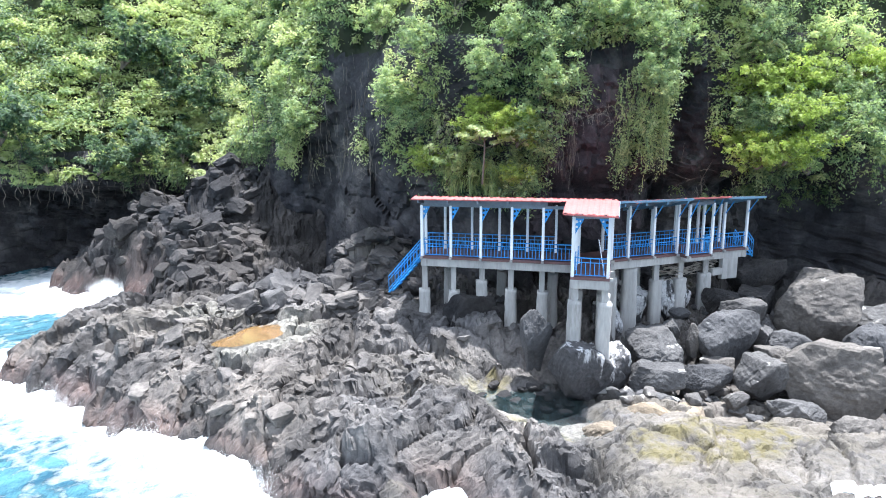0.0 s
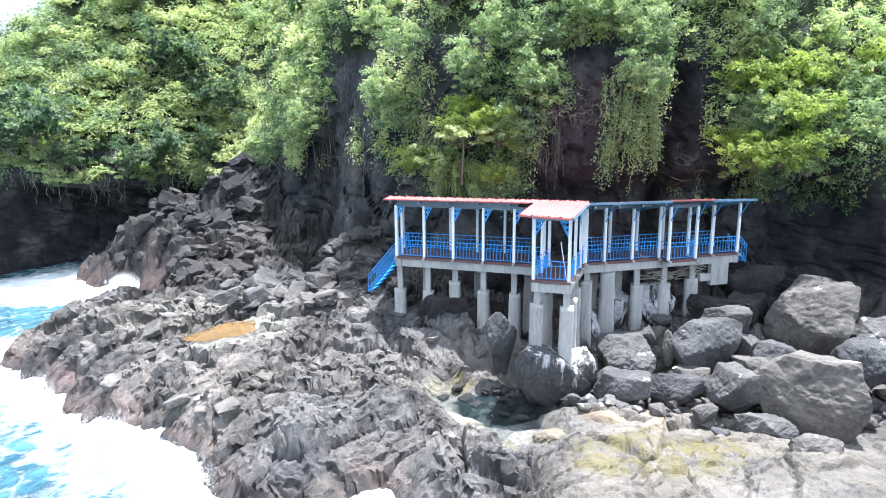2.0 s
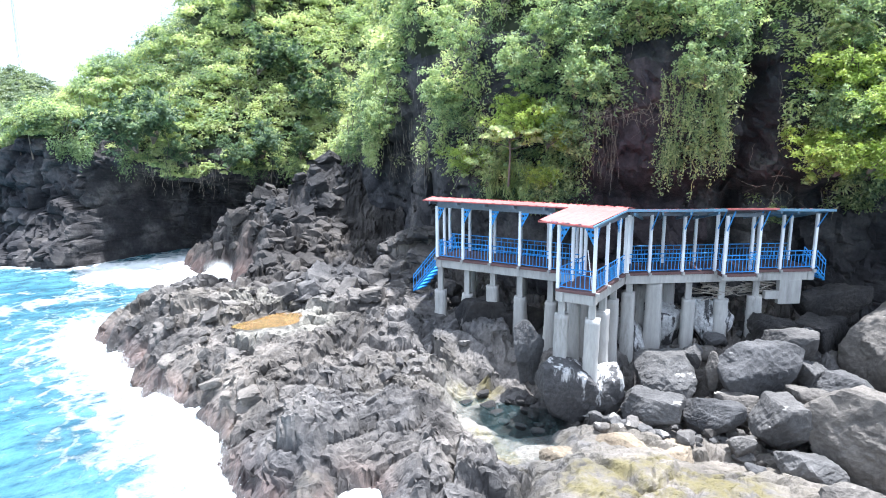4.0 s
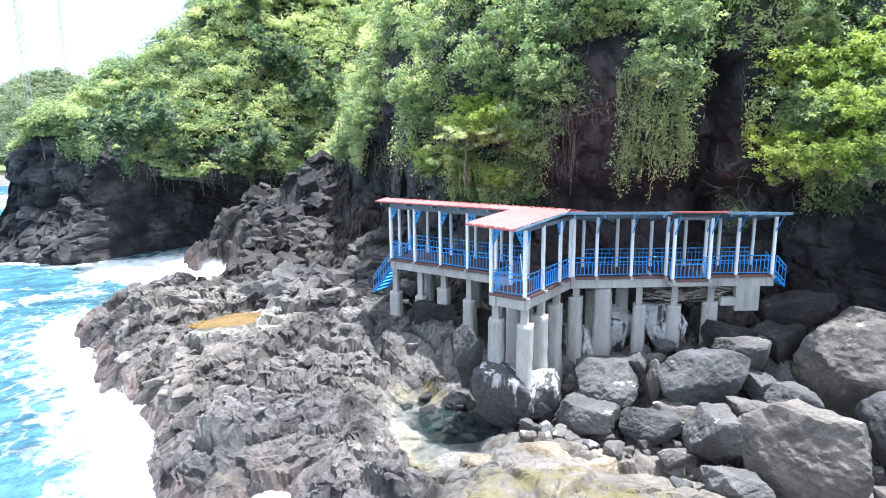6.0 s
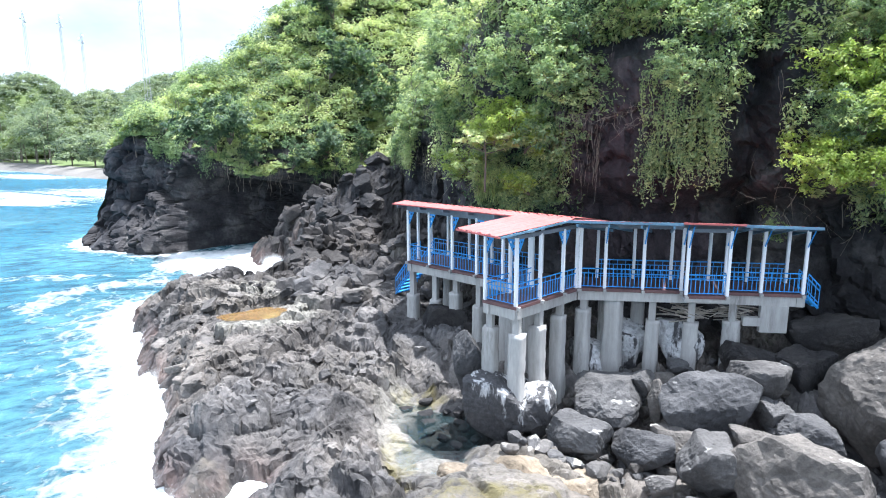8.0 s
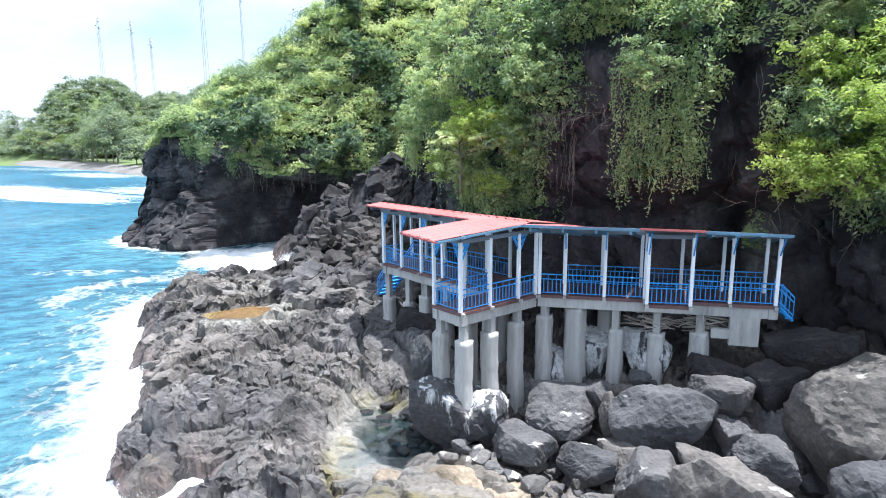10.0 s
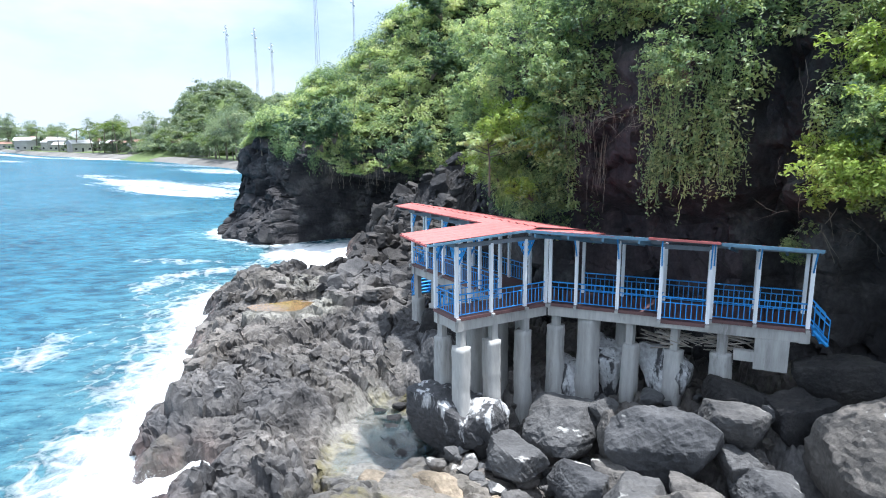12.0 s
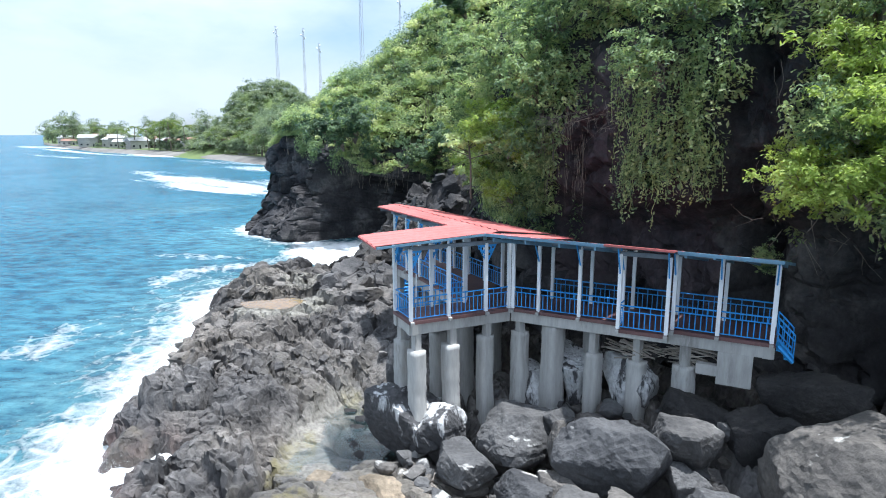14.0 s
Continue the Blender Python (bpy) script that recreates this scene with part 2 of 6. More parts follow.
def boulder_material():
    m, nt, b = nodes_of("boulder_rock")
    p = coords(nt)
    info = nt.nodes.new("ShaderNodeObjectInfo")
    big = tex(nt, "ShaderNodeTexNoise", 0.8, p, Detail=5.0, Roughness=0.6)
    fine = tex(nt, "ShaderNodeTexNoise", 8.0, p, Detail=8.0, Roughness=0.68)
    pit = tex(nt, "ShaderNodeTexVoronoi", 7.0, p)
    col = ramp(nt, big.outputs["Fac"], (0.3, (0.046, 0.0455, 0.047)), (0.7, (0.128, 0.124, 0.122)))
    col = mixc(nt, 1.0, col, ramp(nt, fine.outputs["Fac"], (0.3, (0.62,) * 3), (0.7, (1.3,) * 3)), "MULTIPLY")
    hue = ramp(nt, info.outputs["Random"], (0.0, (0.72, 0.74, 0.78)), (0.5, (1, 1, 1)), (1.0, (1.22, 1.12, 1.0)))
    col = mixc(nt, 1.0, col, hue, "MULTIPLY")
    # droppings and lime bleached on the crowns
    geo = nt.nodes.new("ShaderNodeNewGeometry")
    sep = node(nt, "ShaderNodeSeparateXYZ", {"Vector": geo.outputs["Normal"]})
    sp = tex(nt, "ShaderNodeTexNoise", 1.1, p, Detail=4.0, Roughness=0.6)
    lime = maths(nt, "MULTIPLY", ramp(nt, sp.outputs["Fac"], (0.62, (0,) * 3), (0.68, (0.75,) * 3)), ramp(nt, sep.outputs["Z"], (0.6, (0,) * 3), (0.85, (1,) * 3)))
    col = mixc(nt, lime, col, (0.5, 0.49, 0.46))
    nt.links.new(col, b.inputs["Base Color"])
    b.inputs["Roughness"].default_value = 0.9
    n1 = bump(nt, None, pit.outputs["Distance"], 0.18, 0.05)
    bump(nt, b, fine.outputs["Fac"], 0.9, 0.055, n1)
    return m


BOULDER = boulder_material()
TAN_ROCK = rock_material("tan_rock", (0.10, 0.086, 0.068), (0.21, 0.18, 0.142), (0.33, 0.285, 0.23), stains=False, scale=1.3)
# near-black tone for rocks under the deck and stones in the pool
BLACK_ROCK = rock_material("near_black_rock", (0.02, 0.02, 0.022), (0.04, 0.039, 0.04), (0.075, 0.07, 0.068), stains=False, scale=1.4)



def painted_rock_material():
    """Dark rock with whitewash spilt over its top and run down in drips."""
    m, nt, b = nodes_of("whitewashed_rock")
    p = coords(nt)
    drip = node(nt, "ShaderNodeMapping", {"Vector": p, "Scale": (2.2, 2.2, 0.45)})
    sp = tex(nt, "ShaderNodeTexNoise", 1.0, drip.outputs["Vector"], Detail=6.0, Roughness=0.65)
    fine = tex(nt, "ShaderNodeTexNoise", 7.0, p, Detail=7.0, Roughness=0.7)
    sep = node(nt, "ShaderNodeSeparateXYZ", {"Vector": p})
    lift = maths(nt, "ADD", maths(nt, "MINIMUM", maths(nt, "MULTIPLY", maths(nt, "SUBTRACT", sep.outputs["Z"], 2.45), 0.16), 0.06), maths(nt, "MINIMUM", maths(nt, "MULTIPLY", maths(nt, "SUBTRACT", sep.outputs["X"], 5.3), 0.1), 0.055))
    f = ramp(nt, maths(nt, "ADD", sp.outputs["Fac"], lift), (0.555, (0,) * 3), (0.62, (1,) * 3))
    dark = ramp(nt, fine.outputs["Fac"], (0.3, (0.03, 0.03, 0.033)), (0.7, (0.09, 0.088, 0.09)))
    nt.links.new(mixc(nt, f, dark, ramp(nt, fine.outputs["Fac"], (0.3, (0.34,) * 3), (0.6, (0.58,) * 3))), b.inputs["Base Color"])
    b.inputs["Roughness"].default_value = 0.85
    bump(nt, b, fine.outputs["Fac"], 0.9, 0.08)
    return m


PAINTED_ROCK = painted_rock_material()


def red_cliff_material():
    m, nt, b = nodes_of("red_cliff")
    p = coords(nt)
    mp = node(nt, "ShaderNodeMapping", {"Vector": p, "Scale": (1.4, 1.4, 0.35)})
    big = tex(nt, "ShaderNodeTexNoise", 0.9, mp.outputs["Vector"], Detail=6.0, Roughness=0.6)
    fine = tex(nt, "ShaderNodeTexNoise", 6.0, p, Detail=7.0, Roughness=0.7)
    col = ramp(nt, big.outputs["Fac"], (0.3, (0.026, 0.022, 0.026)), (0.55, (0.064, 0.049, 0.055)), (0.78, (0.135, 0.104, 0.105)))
    col = mixc(nt, 1.0, col, ramp(nt, fine.outputs["Fac"], (0.3, (0.6,) * 3), (0.7, (1.3,) * 3)), "MULTIPLY")
    nt.links.new(col, b.inputs["Base Color"])
    b.inputs["Roughness"].default_value = 0.9
    bump(nt, b, fine.outputs["Fac"], 0.8, 0.12)
    return m


RED_CLIFF = red_cliff_material()


def leaf_material(name, stops, rough=0.5, glow=0.5):
    """Leaves: varied by clump ('tone') and leaf by leaf; light passes through."""
    m, nt, b = nodes_of(name)
    geo = nt.nodes.new("ShaderNodeNewGeometry")
    tone = maths(nt, "ADD", maths(nt, "MULTIPLY", attr(nt, "tone"), 0.72), maths(nt, "MULTIPLY", geo.outputs["Random Per Island"], 0.28))
    col = ramp(nt, tone, *stops)
    nt.links.new(col, b.inputs["Base Color"])
    b.inputs["Roughness"].default_value = rough
    b.inputs["Specular IOR Level"].default_value = 0.35
    tr = node(nt, "ShaderNodeBsdfTranslucent", {"Color": mixc(nt, 1.0, col, (1.35, 1.4, 0.9), "MULTIPLY")})
    mx = node(nt, "ShaderNodeMixShader", {"Fac": glow, 1: b.outputs["BSDF"], 2: tr.outputs["BSDF"]})
    nt.links.new(mx.outputs["Shader"], nt.nodes["Material Output"].inputs["Surface"])
    return m


# extra blue in the scrub leaves puts some haze into their colour
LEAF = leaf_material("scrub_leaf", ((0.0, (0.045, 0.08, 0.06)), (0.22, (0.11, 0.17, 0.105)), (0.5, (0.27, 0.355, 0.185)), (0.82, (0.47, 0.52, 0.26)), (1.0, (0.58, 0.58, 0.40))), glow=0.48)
# paler, greyer leaves for the bay: distance haze mixed into the base colour
LEAF_HAZED = leaf_material("hazed_leaf", ((0.0, (0.08, 0.11, 0.09)), (0.5, (0.17, 0.22, 0.15)), (0.85, (0.27, 0.315, 0.20)), (1.0, (0.34, 0.36, 0.26))), glow=0.45)
LEAF_YELLOW = leaf_material("yellow_green_leaf", ((0.0, (0.16, 0.21, 0.05)), (0.5, (0.33, 0.42, 0.11)), (1.0, (0.52, 0.57, 0.19))), glow=0.48)
PALM_LEAF = leaf_material("palm_leaf", ((0.0, (0.04, 0.075, 0.02)), (0.6, (0.09, 0.14, 0.035)), (1.0, (0.22, 0.19, 0.07))), rough=0.65)
DRY = leaf_material("dry_stem", ((0.0, (0.10, 0.085, 0.07)), (0.5, (0.18, 0.16, 0.13)), (1.0, (0.29, 0.26, 0.215))), rough=0.9, glow=0.0)


def plain(name, col, rough, spot=0.25, scale=3.0, metal=0.0, rust=None, streak=False):
    """Painted or bare stuff with stains and grain."""
    m, nt, b = nodes_of(name)
    p = coords(nt)
    if streak:
        p = node(nt, "ShaderNodeMapping", {"Vector": p, "Scale": (1, 1, 0.18)}).outputs["Vector"]
    big = tex(nt, "ShaderNodeTexNoise", scale * 0.4, p, Detail=5.0, Roughness=0.6)
    fine = tex(nt, "ShaderNodeTexNoise", scale * 5, p, Detail=6.0, Roughness=0.65)
    k = tuple(c * (1 - spot) for c in col)
    c = ramp(nt, big.outputs["Fac"], (0.35, k), (0.65, col))
    c = mixc(nt, 1.0, c, ramp(nt, fine.outputs["Fac"], (0.3, (1 - spot * 0.7,) * 3), (0.65, (1.05,) * 3)), "MULTIPLY")
    if rust:
        rr = tex(nt, "ShaderNodeTexNoise", scale * 1.3, p, Detail=6.0, Roughness=0.7)
        c = mixc(nt, ramp(nt, rr.outputs["Fac"], (0.57, (0,) * 3), (0.68, (0.85,) * 3)), c, rust)
    nt.links.new(c, b.inputs["Base Color"])
    b.inputs["Roughness"].default_value, b.inputs["Metallic"].default_value = rough, metal
    bump(nt, b, fine.outputs["Fac"], 0.3, 0.01)
    return m


CONCRETE = plain("concrete", (0.45, 0.44, 0.42), 0.9, 0.32, 1.6, rust=(0.2, 0.19, 0.18), streak=True)
SLAB = plain("floor_paint", (0.165, 0.085, 0.083), 0.6, 0.35, 3.0)
WHITE = plain("white_paint", (0.84, 0.85, 0.87), 0.45, 0.12, 4.0, streak=True)
BLUE = plain("blue_paint", (0.045, 0.33, 0.78), 0.4, 0.2, 4.0)
TRIM = plain("blue_grey_trim", (0.16, 0.30, 0.42), 0.5, 0.35, 3.0)
RED = plain("red_roof_paint", (0.48, 0.15, 0.14), 0.75, 0.25, 1.2)
RED.node_tree.nodes["Principled BSDF"].inputs["Specular IOR Level"].default_value = 0.12
UNDER = plain("roof_underside", (0.20, 0.23, 0.27), 0.6, 0.3, 2.0)
LIME = plain("whitewash", (0.72, 0.71, 0.68), 0.9, 0.35, 2.5, rust=(0.2, 0.19, 0.18))
BARK = plain("bark", (0.23, 0.19, 0.15), 0.9, 0.45, 5.0)
DRIFT = plain("driftwood_grey", (0.40, 0.36, 0.31), 0.9, 0.35, 6.0)
STEEL = plain("mast_paint", (0.42, 0.41, 0.41), 0.6, 0.15, 1.0)
HOUSE = plain("house_wall", (0.45, 0.43, 0.39), 0.9, 0.25, 0.6)
TIN = plain("tin_roof", (0.42, 0.42, 0.42), 0.5, 0.3, 0.5)
TIN_WHITE = plain("pale_tin_roof", (0.55, 0.55, 0.54), 0.5, 0.2, 0.5)
TIN_RED = plain("rusty_tin_roof", (0.30, 0.17, 0.13), 0.7, 0.3, 0.5)
GLASS_DARK = plain("window_dark", (0.03, 0.035, 0.04), 0.15, 0.2, 1.0)
SAND = plain("beach_gravel", (0.20, 0.19, 0.175), 0.95, 0.35, 0.25)
GRASS = plain("coast_grass", (0.12, 0.17, 0.05), 0.9, 0.4, 0.12)
SOIL = plain("hill_soil", (0.030, 0.040, 0.016), 0.95, 0.5, 0.8)


def sea_material():
    m, nt, b = nodes_of("sea_water")
    p = coords(nt)
    foam, aer = attr(nt, "foam"), attr(nt, "aer")
    n1 = tex(nt, "ShaderNodeTexNoise", 0.55, p, Detail=8.0, Roughness=0.68)
    n1.inputs["Distortion"].default_value = 1.2
    lace = tex(nt, "ShaderNodeTexVoronoi", 0.9, mixc(nt, 0.12, p, n1.outputs["Color"], "ADD"))
    lace.feature = "DISTANCE_TO_EDGE"
    web = ramp(nt, lace.outputs["Distance"], (0.0, (1,) * 3), (0.16, (0,) * 3))
    mottle = maths(nt, "ADD", maths(nt, "MULTIPLY", n1.outputs["Fac"], 1.5), maths(nt, "MULTIPLY", web, 0.22))
    spume = tex(nt, "ShaderNodeTexNoise", 3.2, p, Detail=7.0, Roughness=0.72)
    mottle = maths(nt, "ADD", mottle, maths(nt, "MULTIPLY", spume.outputs["Fac"], 0.7))
    f = maths(nt, "ADD", maths(nt, "MULTIPLY", foam, 1.25), maths(nt, "SUBTRACT", mottle, 1.66))
    fm = ramp(nt, f, (0.0, (0,) * 3), (0.25, (0.35,) * 3), (0.62, (1,) * 3))
    deep = tex(nt, "ShaderNodeTexNoise", 0.05, p, Detail=4.0)
    col = ramp(nt, deep.outputs["Fac"], (0.35, (0.016, 0.088, 0.14)), (0.65, (0.026, 0.122, 0.185)))
    a2 = maths(nt, "MULTIPLY", aer, ramp(nt, n1.outputs["Fac"], (0.3, (0.5,) * 3), (0.62, (1,) * 3)))
    col = mixc(nt, maths(nt, "MULTIPLY", a2, 0.75), col, (0.20, 0.36, 0.365))
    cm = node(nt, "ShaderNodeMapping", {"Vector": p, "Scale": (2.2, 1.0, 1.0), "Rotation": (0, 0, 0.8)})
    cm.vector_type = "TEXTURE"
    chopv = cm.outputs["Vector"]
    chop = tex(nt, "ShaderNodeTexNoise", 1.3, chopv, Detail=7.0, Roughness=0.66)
    # bright and dark faces of the wavelets are painted into the water colour
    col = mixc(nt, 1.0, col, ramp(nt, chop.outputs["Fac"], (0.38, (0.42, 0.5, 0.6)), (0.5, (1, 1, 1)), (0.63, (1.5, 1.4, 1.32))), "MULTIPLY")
    col = mixc(nt, fm, col, (0.86, 0.89, 0.90))
    nt.links.new(col, b.inputs["Base Color"])
    nt.links.new(maths(nt, "ADD", 0.22, maths(nt, "MULTIPLY", fm, 0.6)), b.inputs["Roughness"])
    b.inputs["IOR"].default_value = 1.33
    b.inputs["Specular IOR Level"].default_value = 0.12
    w1 = tex(nt, "ShaderNodeTexNoise", 0.9, node(nt, "ShaderNodeMapping", {"Vector": p, "Scale": (1.0, 0.55, 1.0), "Rotation": (0, 0, 0.5)}).outputs["Vector"], Detail=6.0, Roughness=0.62)
    bump(nt, b, maths(nt, "ADD", maths(nt, "ADD", w1.outputs["Fac"], chop.outputs["Fac"]), maths(nt, "MULTIPLY", fm, 0.5)), 1.0, 0.5)
    return m


SEA = sea_material()


def pool_material(name, deepc, tint_mix, rough=0.04):
    m, nt, b = nodes_of(name)
    p = coords(nt)
    n1 = tex(nt, "ShaderNodeTexNoise", 1.6, p, Detail=4.0)
    nt.links.new(ramp(nt, n1.outputs["Fac"], (0.35, tuple(c * 0.65 for c in deepc)), (0.65, deepc)), b.inputs["Base Color"])
    b.inputs["Roughness"].default_value, b.inputs["IOR"].default_value = rough, 1.33
    w = tex(nt, "ShaderNodeTexNoise", 5.0, p, Detail=2.0)
    bump(nt, b, w.outputs["Fac"], 0.12, 0.02)
    tr = nt.nodes.new("ShaderNodeBsdfTransparent")
    mx = node(nt, "ShaderNodeMixShader", {"Fac": tint_mix, 1: tr.outputs["BSDF"], 2: b.outputs["BSDF"]})
    gloss = node(nt, "ShaderNodeBsdfGlossy", {"Roughness": 0.03})
    fres = node(nt, "ShaderNodeFresnel", {"IOR": 1.33})
    sheen = node(nt, "ShaderNodeMixShader", {"Fac": fres.outputs["Fac"], 1: mx.outputs["Shader"], 2: gloss.outputs["BSDF"]})
    nt.links.new(sheen.outputs["Shader"], nt.nodes["Material Output"].inputs["Surface"])
    return m


POOL_ORANGE = pool_material("orange_pool_water", (0.30, 0.165, 0.055), 0.6)
POOL_CLEAR = pool_material("tide_pool_water", (0.06, 0.11, 0.12), 0.2)
m_spray, nt_spray, b_spray = nodes_of("spray_white")
b_spray.inputs["Base Color"].default_value, b_spray.inputs["Roughness"].default_value = (0.88, 0.91, 0.92, 1), 0.6
SPRAY = m_spray

# ---- the land: rock shelf, sea, cliff and hill ----
SEA_Z = 0.3
SHORE = [(-16.5, 33.5), (-15, 29.8), (-17.5, 28.2), (-19.5, 26), (-17.8, 23.4), (-13.2, 20.7), (-9.6, 18.3), (-5.9, 15.6), (-4.2, 13.9), (-2.4, 13.0), (-0.25, 12.4),
         (-0.05, 14.3), (0.15, 12.4), (3, 10.8), (8, 9.0), (14, 7.5), (30, 9), (60, 12), (60, 80), (-24, 80), (-24, 47), (-27.6, 44.4),
         (-26.2, 40.4), (-23.0, 38.2), (-20.2, 37.4), (-16.8, 35.8)]


def inland(x, y):
    """Metres from the shore line; below zero out at sea."""
    best, inside = np.full(x.shape, 1e9), np.zeros(x.shape, bool)
    for (ax, ay), (bx, by) in zip(SHORE, SHORE[1:] + SHORE[:1]):
        ex, ey = bx - ax, by - ay
        k = np.clip(((x - ax) * ex + (y - ay) * ey) / (ex * ex + ey * ey), 0, 1)
        best = np.minimum(best, np.hypot(x - ax - k * ex, y - ay - k * ey))
        cross = ((ay > y) != (by > y)) & (x < ex * (y - ay) / (ey if ey else 1e-9) + ax)
        inside ^= cross
    return np.where(inside, best, -best)


# broad hummocks and hollows of the shelf: x, y, height, reach
SEAWARD = [
    (-15, 25.3, 3.0, 3.0), (-9, 21, 2.5, 3.0), (-7.35, 22.0, 2.8, 1.8), (-4, 17.3, 2.5, 2.5), (0.5, 16.6, 2.3, 1.8),
    (-1, 20.3, 2.3, 2.0), (3.0, 18.9, 0.8, 1.5), (1.6, 21.2, 1.0, 1.3), (3.0, 14.3, 1.5, 2.0), (1.2, 14.0, 2.3, 1.2),
    (7.0, 17.5, 1.7, 1.6), (9, 13.6, 1.8, 2.4), (11.5, 15.6, 1.9, 2.0), (9.5, 20.5, 0.7, 2.2)]
LANDWARD = [
    (15, 20, 0.7, 3.0), (12.5, 25.2, 2.9, 1.6), (1.5, 24.0, 3.1, 1.4), (7.5, 24.8, 2.9, 1.5), (10, 25.0, 2.9, 1.4),
    (5, 23.9, 2.6, 1.2), (-4.0, 26, 3.3, 2.2), (-3.5, 29.4, 5.6, 1.25), (-6.6, 31.0, 2.6, 1.6), (-9.2, 33.5, 2.6, 1.8),
    (-12.0, 34.5, 4.0, 1.6), (-12.3, 37.6, 4.8, 2.0), (-12.5, 41.6, 8.3, 2.0), (-18.0, 42.5, 6.0, 2.0), (-24.5, 42.3, 3.2, 2.2)]
HUMMOCKS = SEAWARD + LANDWARD + [(-23.6, 40.0, 3.4, 1.5)]


def land_height(x, y):
    w, s = np.full(x.shape, 1e-9), np.full(x.shape, 2e-9)
    for hx, hy, hz, hr in HUMMOCKS:
        k = np.exp(-((x - hx) ** 2 + (y - hy) ** 2) / (1.1 * hr * hr)) + 1e-7
        w, s = w + k, s + k * hz
    base = s / w
    d = inland(x, y) + 0.9 * fbm(x * 0.45, y * 0.45, 31, 3)
    steep = 0.55 * smooth(-1.8, 0.9, d) + 0.45 * smooth(-1.0, 3.0, d)
    return -2.2 + (base + 2.2) * steep, d


def hollow(x, y, cx, cy, rx, ry, turn=0.0):
    """1 inside a rounded hollow, 0 outside."""
    c, s = math.cos(turn), math.sin(turn)
    u, v = (x - cx) * c + (y - cy) * s, (y - cy) * c - (x - cx) * s
    r = np.hypot(u / rx, v / ry) + 0.18 * fbm(x * 0.9, y * 0.9, 77, 3)
    return 1 - smooth(0.75, 1.15, r)


def shelf(x, y):
    h, d = land_height(x, y)
    wx, wy = x + 0.5 * fbm(x * 0.6, y * 0.6, 5, 3), y + 0.5 * fbm(x * 0.6, y * 0.6, 9, 3)
    c, s = math.cos(0.55), math.sin(0.55)
    rx, ry = wx * c + wy * s, (wy * c - wx * s) * 1.45
    rough = 0.4 + 0.6 * smooth(-0.25, 0.25, fbm(x * 0.3, y * 0.3, 15, 2))
    rubble = smooth(27, 33, y)
    basin = hollow(x, y, 2.9, 19.3, 1.6, 3.0, 0.7)
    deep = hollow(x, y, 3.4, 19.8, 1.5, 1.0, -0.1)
    flatland = np.clip(smooth(3.5, 6.0, x) * (1 - smooth(20.5, 22.5, y)) * 0.85 + basin * 0.8, 0, 0.9)
    calm = (1 - flatland)
    n1, t1, k1 = blocks(rx / 2.3, ry / 2.3, 100, 0.09)
    n2, t2, k2 = blocks(rx / 0.85 + 7, ry / 0.85, 200, 0.14)
    n3, t3, k3 = blocks(rx / 0.36, ry / 0.36 + 3, 300)
    det = ((n1 - 0.5) * 0.95 + t1 * 0.7) * (1 - k1) - k1 * 0.62
    det += (((n2 - 0.5) * 0.30 + t2 * 0.18) * (1 - k2) - k2 * 0.26) * rough * (1 + 0.9 * rubble)
    det += (((n3 - 0.5) * 0.10 + t3 * 0.11) * (1 - k3) - k3 * 0.11)
    det *= 0.9 * (1 + 0.4 * rubble)
    det += 0.35 * fbm(x * 0.5, y * 0.5, 41, 2) + 0.13 * fbm(x * 1.7, y * 1.7, 43, 3) + 0.05 * fbm(rx * 1.2, ry * 4.0, 44, 3)
    steep = np.hypot(land_height(x + 0.4, y)[0] - h, land_height(x, y + 0.4)[0] - h) / 0.4
    det = det / (1 + 1.1 * np.maximum(steep - 0.55, 0))
    h = h + det * (0.24 + 0.76 * calm) * smooth(-3, 0.5, d)
    # tilted beds of lava break off in low steps
    bed = (h + 0.16 * rx + 0.25 * fbm(x * 0.4, y * 0.4, 51, 3)) / 0.24
    frac = bed - np.floor(bed)
    ledges = (np.floor(bed) + smooth(0.6, 0.98, frac) - bed + 0.3) * 0.24
    wall = np.hypot(np.gradient(h, x[:, 0], axis=0), np.gradient(h, y[0], axis=1))
    h = h + ledges * 0.45 / (1 + (wall / 1.1) ** 4) * calm * smooth(-0.15, 0.2, fbm(x * 0.22, y * 0.22, 53, 2)) * smooth(-1, 0.8, d)
    orange = hollow(x, y, -7.3, 22.1, 1.05, 1.6, -0.54)
    h = h * (1 - orange) + orange * (2.74 + 0.06 * fbm(x * 2, y * 2, 3, 2))
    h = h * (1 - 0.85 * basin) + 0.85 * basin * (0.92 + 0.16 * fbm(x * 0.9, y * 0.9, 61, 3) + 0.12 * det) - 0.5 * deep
    h = np.where((d > 2.0) & (deep < 0.02), np.maximum(h, 0.62 + 0.1 * det), h)
    tan = np.clip(smooth(3.2, 5.5, x) * (1 - smooth(18.5, 20.5, y)) + 0.5 * hollow(x, y, -0.5, 20.5, 3.0, 2.0, 0.2) + 0.55 * hollow(x, y, -9.5, 24.0, 5.5, 2.2, -0.3) + 1.1 * hollow(x, y, -3.2, 29.2, 1.6, 1.3) + hollow(x, y, -0.7, 13.8, 1.0, 0.7), 0, 1) * 0.75
    algae = np.clip(1.3 * hollow(x, y, 8.0, 15.8, 2.7, 1.4, 0.2) + 1.1 * hollow(x, y, 3.1, 17.5, 0.5, 1.7, 0.7) + 1.1 * hollow(x, y, 1.7, 21.15, 1.1, 0.5, 0.3), 0, 1) * 0.9
